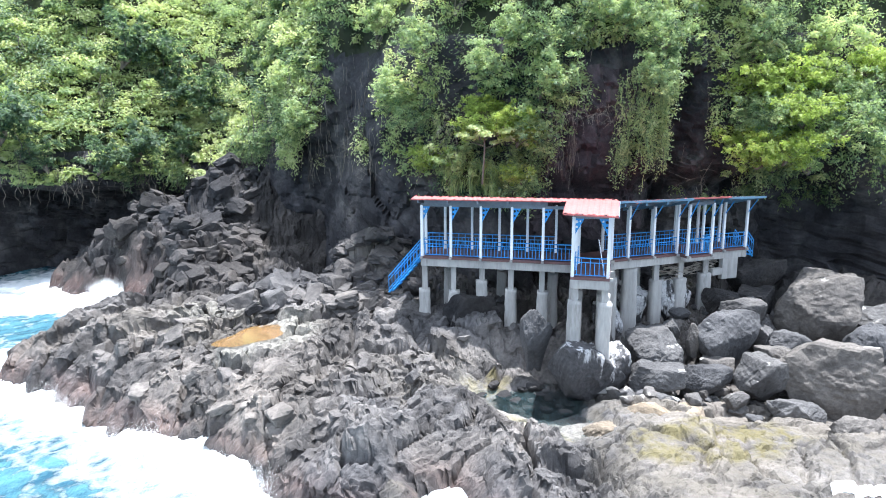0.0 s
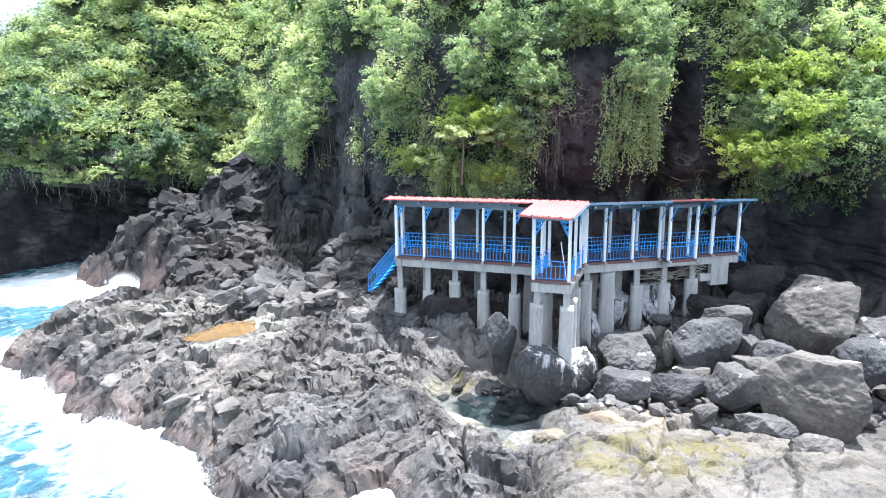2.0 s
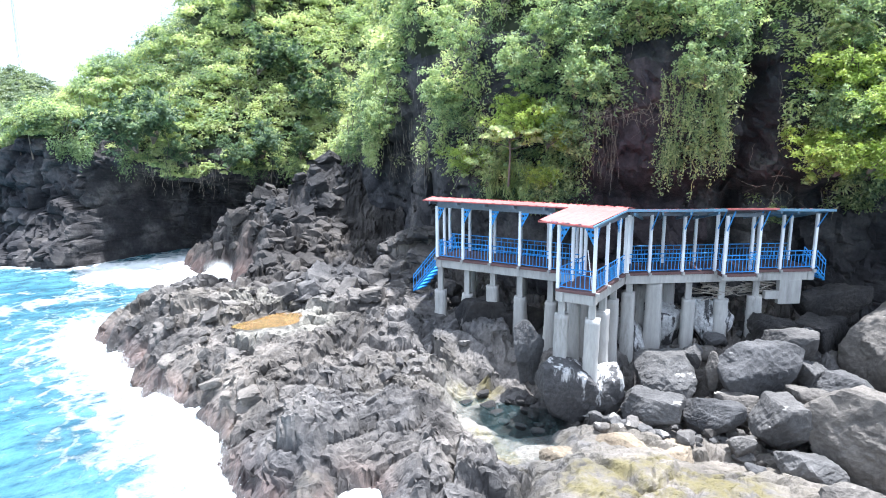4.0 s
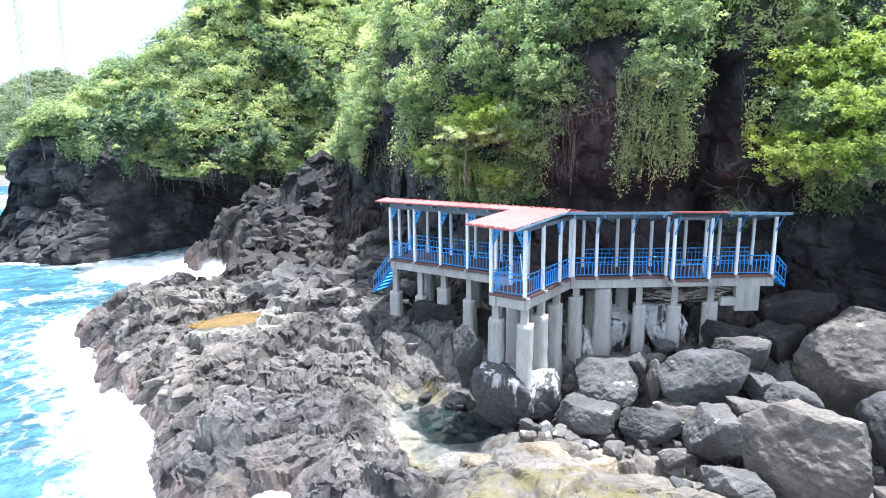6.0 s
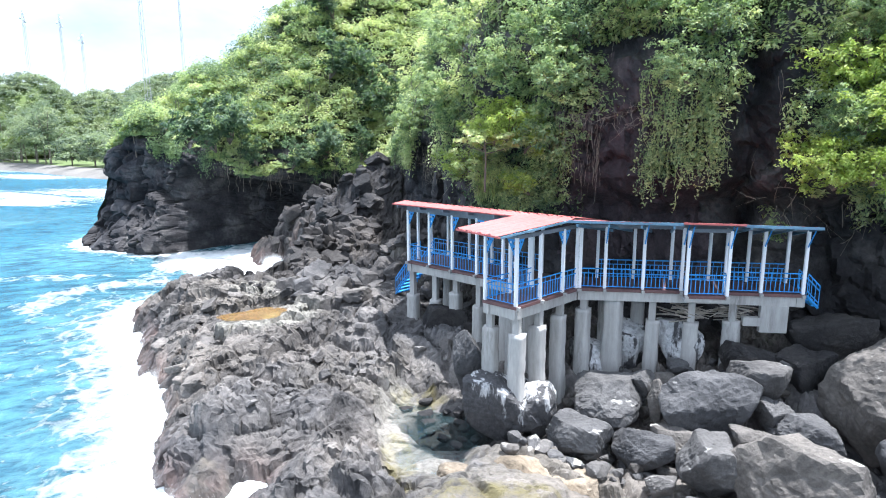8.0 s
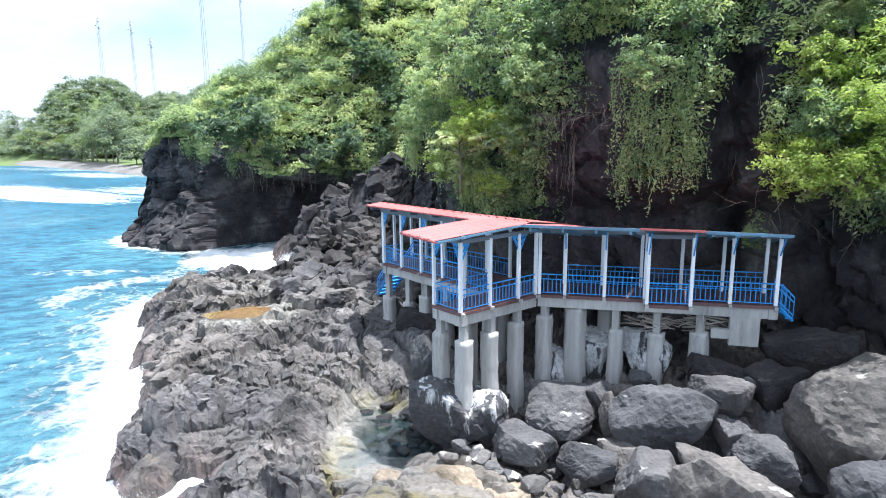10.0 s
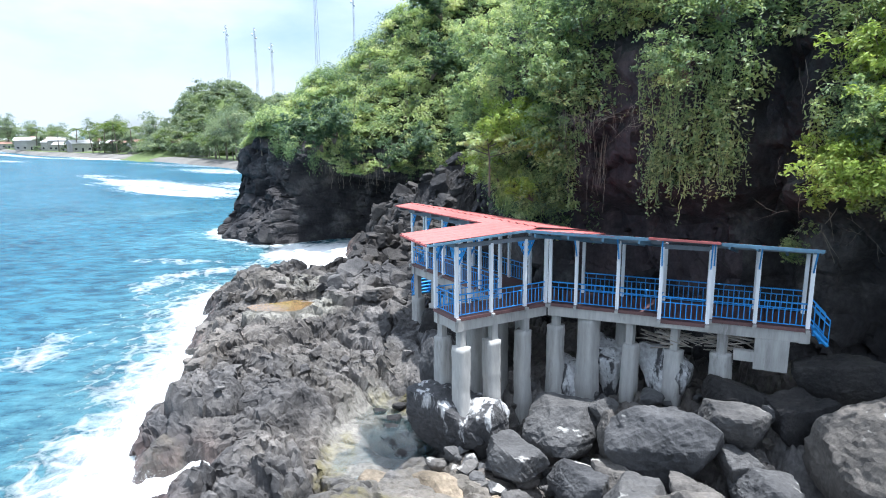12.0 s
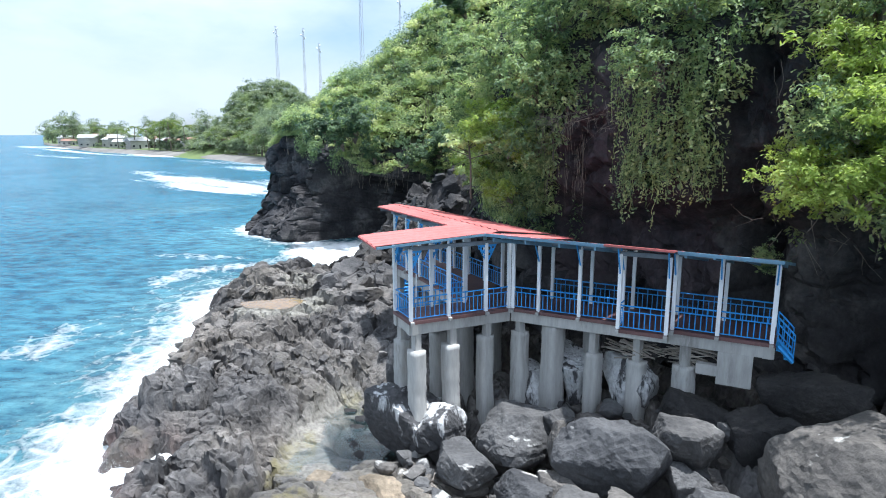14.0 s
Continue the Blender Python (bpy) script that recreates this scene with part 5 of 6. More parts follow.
# plates on the post heads, and rafters under the overhang
for line in (left_front, jut_front, jut_right, jut_left, right_a, right_y, right_e):
    lath("wall_plate", line[0], EAVE + 0.07, line[-1], EAVE + 0.07, 0.07, 0.12, UNDER, "blue-grey head beam")
for s in np.arange(0.3, 7.4, 1.2):
    p, q = along(LF0, LF1, s), along(LB0, LB1, s)
    lath("rafter", p, 7.83, q, 7.52, 0.06, 0.12, UNDER)
for f0, f1, b0, b1 in ((RA0, RA1, (7.1, 25.45), (9.4, 26.25)), (RE0, RE1, (10.95, 26.8), (13.2, 27.65))):
    for k in (0.08, 0.36, 0.64, 0.92):
        p, q = Vector(f0).lerp(Vector(f1), k), Vector(b0).lerp(Vector(b1), k)
        lath("rafter", p, 7.78, q, 7.20, 0.06, 0.10, TRIM)
# soffit board that shades the left wing's posts
lath("soffit_board", along(LF0, LF1, 0.45) + Vector((0.09, 0.38)), 7.83, along(LF0, LF1, 5.4) + Vector((0.09, 0.38)), 7.82, 0.025, 0.24, UNDER, "blue-grey board under the eave")


def strut(a, za, b, zb):
    part("bracket", bar_bm((*a, za), (*b, zb), 0.022, 6), BLUE, pavilion, "blue diagonal bracket")


def out_of(p, a, b, d):
    n = Vector(((b - a).y, -(b - a).x)).normalized() * d
    return Vector(p) + n


for p in right_a[1:]:
    strut(p, 6.95, out_of(p, JC, A1, 0.55), 7.74)
for p in right_e:
    strut(p, 6.95, out_of(p, E0, E1, 0.55), 7.70)
for p in right_y:
    strut(p, 6.95, out_of(p, Y0, Y1, 0.45), 7.76)


def gusset(p, towards, drop=0.62, reach=0.36):
    """A pierced three-cornered blue plate in the corner of post and head beam."""
    cu = bpy.data.curves.new("gusset", "CURVE")
    cu.dimensions, cu.fill_mode, cu.extrude = "2D", "BOTH", 0.012
    tri = [(0.03, 0.0), (reach, 0.0), (0.03, -drop)]
    sp = cu.splines.new("POLY")
    sp.points.add(2)
    for q, (u, v) in zip(sp.points, tri):
        q.co = (u, v, 0, 1)
    sp.use_cyclic_u = True
    for u, v, r in ((0.10, -0.12, 0.055), (0.23, -0.10, 0.04), (0.10, -0.30, 0.045)):
        sp = cu.splines.new("POLY")
        sp.points.add(9)
        for k, q in enumerate(sp.points):
            q.co = (u + r * math.cos(k * 0.6283), v + r * math.sin(k * 0.6283), 0, 1)
        sp.use_cyclic_u = True
    tmp = bpy.data.objects.new("tmp", cu)
    me = bpy.data.meshes.new_from_object(tmp)
    bpy.data.objects.remove(tmp)
    me.materials.clear()
    d = Vector(towards) - Vector(p)
    ang = math.degrees(math.atan2(d.y, d.x))
    part("gusset", me, BLUE, pavilion, "blue plate with round holes", pose(p[0], p[1], EAVE - 0.05, 90, 0, ang))


for line in (jut_front, jut_right, left_front, jut_left):
    for i, p in enumerate(line[:-1]):
        if line is jut_right and i == 1:
            continue
        gusset(p, line[i + 1])
gusset(jut_front[1], jut_front[0])
gusset(jut_right[2], jut_right[1], 0.5, 0.3)


def pier(x, y, foot, shoulder, wide=0.5, neck=0.22):
    """A stepped concrete pier: a rounded shaft cast in lifts, a ragged cap, a narrow neck up to the beam."""
    r = np.random.default_rng(int(x * 131 + y * 17))
    n, m = 20, 26
    a = np.linspace(0, 2 * math.pi, n, endpoint=False)
    sq = 1 / np.maximum(np.abs(np.cos(a)) ** 5 + np.abs(np.sin(a)) ** 5, 1e-6) ** 0.2
    zs = np.linspace(foot - 1.2, shoulder, m)
    lift = np.cumsum(r.random(m) < 0.16)
    w = wide * 0.5 * (1 + 0.05 * (hash01(lift, lift * 3, 5) - 0.5) * 2) * (1.10 - 0.10 * smooth(foot - 0.6, foot + 0.9, zs))
    sway = np.cumsum(r.normal(0, 0.004, (m, 2)), 0)
    ring = np.stack([w[:, None] * sq * np.cos(a) + sway[:, :1], w[:, None] * sq * np.sin(a) + sway[:, 1:], np.repeat(zs[:, None], n, 1) + 0.0 * a], -1)
    ring[-1, :, 2] += r.normal(0, 0.02, n)
    ring += r.normal(0, 0.004, ring.shape)
    i = np.arange(m * n).reshape(m, n)
    j = np.roll(i, -1, 1)
    f = np.stack([i[:-1], j[:-1], j[1:], i[1:]], -1).reshape(-1, 4)
    v = np.concatenate([ring.reshape(-1, 3), [[0, 0, shoulder + 0.01]]])
    cap = np.stack([i[-1], j[-1], np.full(n, m * n), np.full(n, m * n)], -1)
    bm = bmesh.new()
    vs = [bm.verts.new(p) for p in v]
    for q in f:
        bm.faces.new([vs[k] for k in q])
    for q in cap:
        bm.faces.new([vs[q[0]], vs[q[1]], vs[q[2]]])
    col = part("pier", bm, CONCRETE, pavilion, "stained concrete pier", pose(x, y, 0, 0, 0, float(r.uniform(-16, 4))))
    for p in col.data.polygons:
        p.use_smooth = True
    top = DECK - 0.42
    if top - shoulder > 0.05:
        part("pier_neck", box_bm(neck, neck, top - shoulder + 0.03, 0.01, (0, 0, shoulder - 0.03)), CONCRETE, col)


FRONT_PIERS = (
    (5.72, 20.32, 2.4, 4.51, 0.46), (4.72, 20.55, 2.2, 4.53, 0.46), (6.02, 21.45, 2.5, 4.52, 0.46), (6.34, 22.62, 2.3, 4.60, 0.46),
    (6.90, 23.55, 2.6, 4.66, 0.48), (7.78, 24.05, 3.1, 4.98, 0.58), (9.02, 24.45, 2.7, 4.32, 0.44), (10.22, 24.90, 3.3, 4.30, 0.48),
    (11.46, 25.25, 3.4, 4.42, 0.50))
LEFT_PIERS = (
    (-0.68, 24.62, 2.5, 3.98, 0.46), (0.52, 24.42, 2.9, 3.96, 0.44), (1.68, 24.02, 2.9, 4.48, 0.46), (2.84, 23.70, 2.8, 4.18, 0.46),
    (4.05, 23.40, 2.6, 4.15, 0.46))
BACK_PIERS = (
    (5.02, 21.75, 2.0, 4.6, 0.46), (5.28, 22.75, 2.0, 4.7, 0.46), (0.35, 25.85, 3.0, 4.6, 0.4), (2.6, 25.25, 3.0, 4.6, 0.42),
    (4.7, 24.65, 3.0, 4.6, 0.42), (7.35, 24.85, 2.8, 4.7, 0.46), (8.4, 25.3, 2.9, 4.75, 0.44))
for x, y, g, s, w in FRONT_PIERS + LEFT_PIERS + BACK_PIERS:
    pier(x, y, g, s, w)

# end wall under the right wing, with a low opening left in it
wa, wb = off(along(E0, E1, 1.15), E1, 0.03)
ang_ = math.degrees(math.atan2((wb - wa).y, (wb - wa).x))
part("end_wall", box_bm(0.86, 0.22, 0.92, 0.01, (0.55, 0.11, -0.92)), CONCRETE, pavilion, "stained concrete end wall", pose(wa.x, wa.y, DECK - 0.42, 0, 0, ang_))
part("wall_lintel", box_bm(0.52, 0.22, 0.30, 0.01, (-0.14, 0.112, -0.72)), CONCRETE, pavilion, "", pose(wa.x, wa.y, DECK - 0.42, 0, 0, ang_))


def stair(name, at, ang, steps, rise, run, wide, label):
    """Blue steps that go down along +x from the deck, with a sloping railing on each side."""
    st = tagged(empty(name, pose(at[0], at[1], at[2], 0, 0, ang)), label, "stairs")
    for i in range(steps):
        part("tread", box_bm(run * 1.15, wide, 0.05, 0.006, (run * (i + 0.5), 0, -rise * (i + 1))), BLUE, st, "blue painted tread")
    for s in (-1, 1):
        y = s * wide / 2
        part("stringer", bar_bm((0, y, -0.05), (run * steps, y, -rise * steps - 0.05), 0.045, 4), BLUE, st)
        panel = part("railing", bar_bm((0, y, RAIL_H), (run * steps, y, RAIL_H - rise * steps), 0.02, 6), BLUE, st, "blue sloping pipe railing")
        for h in (RAIL_H - 0.16, 0.12):
            part("rail", bar_bm((0, y, h), (run * steps, y, h - rise * steps), 0.018, 6), BLUE, panel)
        n = max(3, int(run * steps / 0.14))
        for i in range(n + 1):
            x = run * steps * i / n
            part("baluster", bar_bm((x, y, 0.02 - rise * steps * i / n), (x, y, RAIL_H - rise * steps * i / n), 0.013, 5), BLUE, panel)
    return st


stair("side_stairs", (-0.62, 25.75, DECK), 165, 9, 0.205, 0.18, 0.85, "steep blue metal stairs down to the rocks")
stair("end_steps", (13.42, 26.25, DECK), 22, 2, 0.2, 0.19, 0.7, "two blue steps at the end of the deck")


def driftwood(cx, cy, cz, ang, n, seed):
    """A tangle of grey branches jammed under the deck."""
    r = random.Random(seed)
    pile = tagged(empty("driftwood_pile", pose(cx, cy, cz, 0, 0, ang)), "tangle of grey driftwood branches under the deck", "driftwood", "driftwood under the deck")
    for _ in range(n):
        x, y, z = r.uniform(-0.55, 0.55), r.uniform(-0.3, 0.3), r.uniform(0, 0.42)
        L, a, t = r.uniform(0.5, 1.2), r.uniform(-0.6, 0.6), r.uniform(-0.3, 0.3)
        d = Vector((math.cos(a), math.sin(a), t)) * L / 2
        m = Vector((x, y, z)) + Vector((r.uniform(-0.05, 0.05), r.uniform(-0.05, 0.05), r.uniform(-0.04, 0.06)))
        rad = r.uniform(0.012, 0.035)
        bm = bar_bm(Vector((x, y, z)) - d, m, rad, 5)
        bar_bm(m, Vector((x, y, z)) + d, rad, 5, bm, rad * 0.6)
        part("branch", bm, DRIFT, pile)


driftwood(9.9, 25.0, 4.35, 18, 26, 3)
driftwood(11.5, 25.65, 4.4, 24, 24, 4)


pole = part("leaning_pole", bar_bm((5.70, 20.32, DECK + 0.01), (5.50, 20.52, DECK + 1.3), 0.017, 8), WHITE, None)
tagged(pole, "thin white pole leaning inside the jutting bay", "pole")

# ---- boulders and loose stones ----
ico = bmesh.new()
bmesh.ops.create_icosphere(ico, subdivisions=5, radius=1.0)
ICO_V = np.array([v.co for v in ico.verts])
ICO_F = np.array([[v.index for v in f.verts] for f in ico.faces])
ico.free()
ico = bmesh.new()
bmesh.ops.create_icosphere(ico, subdivisions=3, radius=1.0)
PEB_V = np.array([v.co for v in ico.verts])
PEB_F = np.array([[v.index for v in f.verts] for f in ico.faces])
ico.free()


def rock_shape(seed, big=True, planes=11, edge=60):
    """A broken block: a ball cut by random planes, its edges worn, its faces uneven."""
    r = np.random.default_rng(seed)
    V, F = (ICO_V, ICO_F) if big else (PEB_V, PEB_F)
    n = r.normal(0, 1, (planes, 3))
    n /= np.linalg.norm(n, axis=1, keepdims=True)
    d = r.uniform(0.6, 0.95, planes)
    ax = np.concatenate([np.eye(3), -np.eye(3)])
    n, d = np.concatenate([n, ax]), np.concatenate([d, r.uniform(0.8, 1.0, 6)])
    k = np.maximum(V @ n.T, 0) / d
    rad = (k ** edge).sum(1) ** (-1 / edge)
    P = V * rad[:, None]
    for f, a in ((1.6, 0.055), (4.0, 0.022), (9.0, 0.018), (18.0, 0.011)):
        P = P + V * (a * (vnoise(P[:, 0] * f + seed, P[:, 1] * f + P[:, 2] * f * 0.7, seed) + vnoise(P[:, 2] * f, P[:, 0] * f - P[:, 1] * f * 0.6, seed + 5)))[:, None]
    P /= np.abs(P).max(0)
    # narrower towards the foot, so that the faces are undercut
    P[:, :2] *= (0.5 + 0.5 * smooth(-1.0, 0.45, P[:, 2]))[:, None]
    return P, F


def boulder(c, size, turn, seed, label, mat=None, name="boulder", tilt=0):
    P, F = rock_shape(seed)
    me = mesh_np(name, P * np.array(size) * 0.5, F, mat or BOULDER, True)
    return tagged(part(name, me, None, None, "", pose(*c, tilt, tilt * 0.6, turn)), label, "boulder", "boulders below the pavilion")


GREY = "large grey angular boulder with a sunlit top"
DARKB = "dark grey boulder wedged under the deck end"
GREAT_BOULDERS = [
    ((8.3, 21.7, 2.0), (2.45, 2.0, 2.0), 18, 1, GREY),
    ((11.1, 22.4, 2.3), (3.0, 2.2, 2.5), 12, 2, GREY),
    ((15.5, 24.1, 2.75), (3.6, 3.0, 3.9), -30, 3, "huge grey leaning boulder"),
    ((13.75, 19.6, 1.6), (4.1, 3.3, 3.4), -22, 4, "huge grey angular boulder by the tide shelf"),
    ((11.45, 20.05, 1.6), (2.0, 1.6, 1.8), 25, 5, GREY),
    ((7.62, 20.35, 1.45), (2.25, 1.6, 1.6), -8, 6, GREY),
    ((9.57, 20.8, 1.3), (2.0, 1.5, 1.4), 14, 7, GREY),
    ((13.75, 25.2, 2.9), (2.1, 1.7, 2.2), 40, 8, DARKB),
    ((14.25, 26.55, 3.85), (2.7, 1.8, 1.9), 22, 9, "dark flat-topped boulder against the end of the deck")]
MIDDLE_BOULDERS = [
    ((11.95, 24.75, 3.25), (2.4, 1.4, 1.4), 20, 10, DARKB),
    ((12.25, 23.6, 2.9), (2.0, 1.4, 1.6), -15, 11, GREY),
    ((11.9, 18.6, 1.0), (2.2, 1.5, 1.4), 5, 12, GREY),
    ((12.75, 21.3, 1.8), (1.7, 1.5, 1.5), 35, 13, GREY),
    ((9.08, 22.7, 2.75), (0.95, 0.9, 0.9), 0, 14, "small grey boulder among larger ones"),
    ((9.75, 22.05, 2.45), (0.75, 0.8, 1.5), 15, 15, "small upright grey boulder"),
    ((3.5, 21.5, 2.75), (1.15, 1.0, 2.6), 10, 16, "tall pale layered block of rock"),
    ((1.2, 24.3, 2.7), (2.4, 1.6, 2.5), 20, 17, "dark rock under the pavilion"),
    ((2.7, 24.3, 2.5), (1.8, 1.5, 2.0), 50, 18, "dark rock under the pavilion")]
OTHER_BOULDERS = [
    ((16.4, 21.6, 2.1), (2.4, 2.0, 2.4), 12, 19, GREY),
    ((13.75, 22.6, 1.8), (2.3, 1.7, 1.7), -10, 20, GREY),
    ((12.2, 16.1, 1.6), (1.8, 1.1, 1.1), 10, 21, "small grey boulder among larger ones"),
    ((8.25, 24.75, 3.1), (1.7, 1.3, 2.3), 15, 22, "rock streaked with white under the deck"),
    ((7.1, 24.2, 2.5), (1.5, 1.3, 1.9), -20, 23, "rock streaked with white under the deck"),
    ((9.85, 25.2, 3.2), (1.8, 1.3, 2.2), 10, 24, "rock streaked with white under the deck"),
    ((18.6, 24.0, 2.2), (3.2, 2.6, 2.6), 30, 25, GREY),
    ((18.0, 19.5, 1.5), (2.6, 2.2, 2.2), -25, 26, GREY),
    ((10.4, 21.3, 1.5), (1.3, 1.1, 1.2), -30, 27, "small grey boulder among larger ones"),
    ((12.85, 23.0, 2.3), (1.0, 0.9, 1.1), 50, 28, "small grey boulder among larger ones"),
    ((10.35, 19.6, 1.1), (1.0, 0.8, 0.8), 20, 29, "small grey boulder among larger ones")]
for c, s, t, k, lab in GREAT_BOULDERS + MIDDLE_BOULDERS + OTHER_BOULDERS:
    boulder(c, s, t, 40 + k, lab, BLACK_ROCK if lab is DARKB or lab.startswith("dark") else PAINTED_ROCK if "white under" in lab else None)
base_rock = boulder((5.25, 20.85, 1.7), (2.9, 2.7, 3.0), 20, 91, "big dark rock splashed with whitewash carrying the piers", PAINTED_ROCK)
foot_rock = boulder((6.15, 20.9, 1.75), (1.9, 1.7, 2.2), 35, 92, "rock splashed with whitewash at the foot of the piers", PAINTED_ROCK)

TANL = "rough tan weathered rock outcrop beside the tide pool"
for c, s, t, k in (((5.5, 17.75, 0.75), (2.4, 1.7, 1.5), 20, 71), ((6.9, 18.35, 0.85), (2.3, 1.6, 1.5), -12, 72), ((8.1, 18.4, 0.7), (1.7, 1.4, 1.2), 30, 73), ((7.2, 17.3, 0.6), (2.2, 1.7, 1.1), 8, 74)):
    boulder(c, s, t, k, TANL, TAN_ROCK)

# small stones between the boulders
STONES = [rock_shape(300 + i, False, 8, 60) for i in range(6)]
stone_me = [mesh_np("stone", P * 0.5, F, BOULDER, True) for P, F in STONES]
dark_me = [mesh_np("stone", P * 0.5, F, BLACK_ROCK, True) for P, F in STONES]
r = random.Random(5)
placed = 0
while placed < 210:
    x, y = r.uniform(6.0, 17.5), r.uniform(18.6, 26.5)
    if y < 17.2 + 0.25 * (x - 6) or (x < 7 and y > 23.5) or y > 25.4 + 0.25 * (x - 6.5):
        continue
    s = r.choice((0.25, 0.35, 0.45, 0.6, 0.8))
    g = ground_z(x, y)
    o = part("stone", stone_me[r.randrange(6)], None, None, "", pose(x, y, g + 0.18 * s, r.uniform(-25, 25), r.uniform(-25, 25), r.uniform(0, 360)) @ Matrix.Diagonal((s, s * r.uniform(0.7, 1), s * r.uniform(0.6, 0.9), 1)))
    tagged(o, "small grey stone among the boulders", "stone", "stones among the boulders")
    placed += 1
for x, y, s in ((2.6, 20.2, 0.55), (3.6, 20.6, 0.5), (3.6, 19.4, 0.45), (4.1, 19.7, 0.45), (3.9, 20.4, 0.6), (3.3, 21.0, 0.6), (1.4, 20.7, 0.5), (2.9, 20.9, 0.4), (4.2, 19.2, 0.5), (3.0, 19.6, 0.42), (3.2, 20.2, 0.36), (4.5, 19.9, 0.5), (2.3, 20.6, 0.7), (1.9, 21.2, 0.55)):
    o = part("stone", dark_me[int(x * 10) % 6], None, None, "", pose(x, y, max(ground_z(x, y) + 0.08, 0.86), 0, 0, x * 300) @ Matrix.Diagonal((s, s * 0.8, s * 0.5, 1)))
    tagged(o, "flat dark stone lying in the tide pool", "stone", "stones in the tide pool")


# tumbled blocks on the back ridge and along the shelf
blk_v, blk_f, cnt = [], [], 0
r = np.random.default_rng(77)
def slab_shape(seed):
    """A sharp-edged block of broken lava: a ball cut flat by a few planes."""
    q = np.random.default_rng(seed)
    n = np.concatenate([q.normal(0, 1, (4, 3)), np.eye(3) + q.normal(0, 0.16, (3, 3)), -np.eye(3) + q.normal(0, 0.16, (3, 3))])
    n /= np.linalg.norm(n, axis=1, keepdims=True)
    d = np.concatenate([q.uniform(0.6, 0.8, 4), q.uniform(0.45, 0.62, 6)])
    P = PEB_V / (np.maximum(PEB_V @ n.T, 0) / d).max(1)[:, None]
    P = P + 0.012 * q.normal(0, 1, P.shape)
    return P / np.abs(P).max(0), PEB_F


RUBBLE = [slab_shape(340 + i) for i in range(8)]
for i in range(860):
    if i >= 640:
        x, y = r.uniform(-7.5, -0.4), r.uniform(24.8, 29.6)
        s = r.choice([0.4, 0.6, 0.8, 1.0, 1.4])
    elif i < 500:
        k = r.random()
        x, y = -6.5 - 13 * k + r.normal(0, 2.2), 29.5 + 13.5 * k + r.normal(0, 2.0)
        s = r.choice([0.4, 0.5, 0.7, 0.9, 1.2, 1.7])
    else:
        x, y = r.uniform(-15, 2.5), r.uniform(15.5, 27)
        s = r.uniform(0.3, 0.9)
    g = ground_z(x, y)
    if g < 1.2 or (y > 29.5 and -10.2 < x < -5.0) or (x > -1.6 and 23.0 < y < 26.2) or (x > 0 and y < 22.5) or math.hypot(x + 7.35, y - 21.95) < 2.2:
        continue
    P, F = RUBBLE[i % 8]
    m = np.array((Euler(r.uniform(-0.6, 0.6, 3) + np.array([0, 0, r.uniform(0, 6.3)]))).to_matrix())
    P = (P * 0.5 * s * np.array([1, r.uniform(0.6, 0.95), r.uniform(0.4, 0.75)])) @ m.T + np.array([x, y, g + 0.06 * s])
    blk_v.append(P)
    blk_f.append(F + cnt)
    cnt += len(P)
# blocks on the ridge carry the same painted shade, growing with y
zero = np.zeros(cnt)
blocks_me = mesh_np("rubble", np.concatenate(blk_v), np.concatenate(blk_f), ROCK, True, dict(tan=zero, algae=zero, pale=zero, wet=zero, pool_shade=zero, basalt_shade=np.clip((np.concatenate(blk_v)[:, 1] - 25.0) / 4.5, 0, 1)))
tagged(part("rubble", blocks_me, None, None), "tumbled dark lava blocks on the ridge and shelf", "rubble", kind="stuff")


def pool(name, cx, cy, rx, ry, turn, z, mat, label):
    """A still sheet of water with an uneven rim; the rock around it makes the shore."""
    n = 48
    a = np.linspace(0, 2 * math.pi, n, endpoint=False)
    k = 1 + 0.12 * np.sin(3 * a + 1) + 0.08 * np.sin(5 * a)
    x, y = rx * k * np.cos(a), ry * k * np.sin(a)
    c, s = math.cos(turn), math.sin(turn)
    bm = bmesh.new()
    bm.faces.new([bm.verts.new((cx + u * c - w * s, cy + u * s + w * c, z)) for u, w in zip(x, y)])
    ob = part(name, bm, mat, None)
    return tagged(ob, label, "pool", kind="structure")


pool("water_orange_pool", -7.3, 22.1, 0.85, 1.5, -0.54, 2.83, POOL_ORANGE, "shallow orange-brown rock pool")
pool("water_tide_pool", 3.2, 19.6, 1.9, 2.6, 0.7, 0.96, POOL_CLEAR, "shallow clear tide pool over pale rock")


# a thin wash of white water left on the shelf
wi, wj = np.meshgrid(np.arange(len(gx) - 1), np.arange(len(gy) - 1), indexing="ij")
mask = hollow(GX, GY, 10.9, 12.75, 1.5, 0.5, -0.15)[:-1, :-1] - 0.35 * np.abs(fbm(GX * 1.2, GY * 1.2, 950, 3)[:-1, :-1]) > 0.35
ids = (wi * len(gy) + wj)[mask]
quad = np.stack([ids, ids + len(gy), ids + len(gy) + 1, ids + 1], -1)
used, inv = np.unique(quad, return_inverse=True)
wash_v = np.stack([LX, LY, GH + 0.03], -1).reshape(-1, 3)[used]
wash = part("water_wash", mesh_np("water_wash", wash_v, inv.reshape(-1, 4), SPRAY, False), None, None)
tagged(wash, "thin white wash of foam draining off the shelf", "foam", kind="structure")


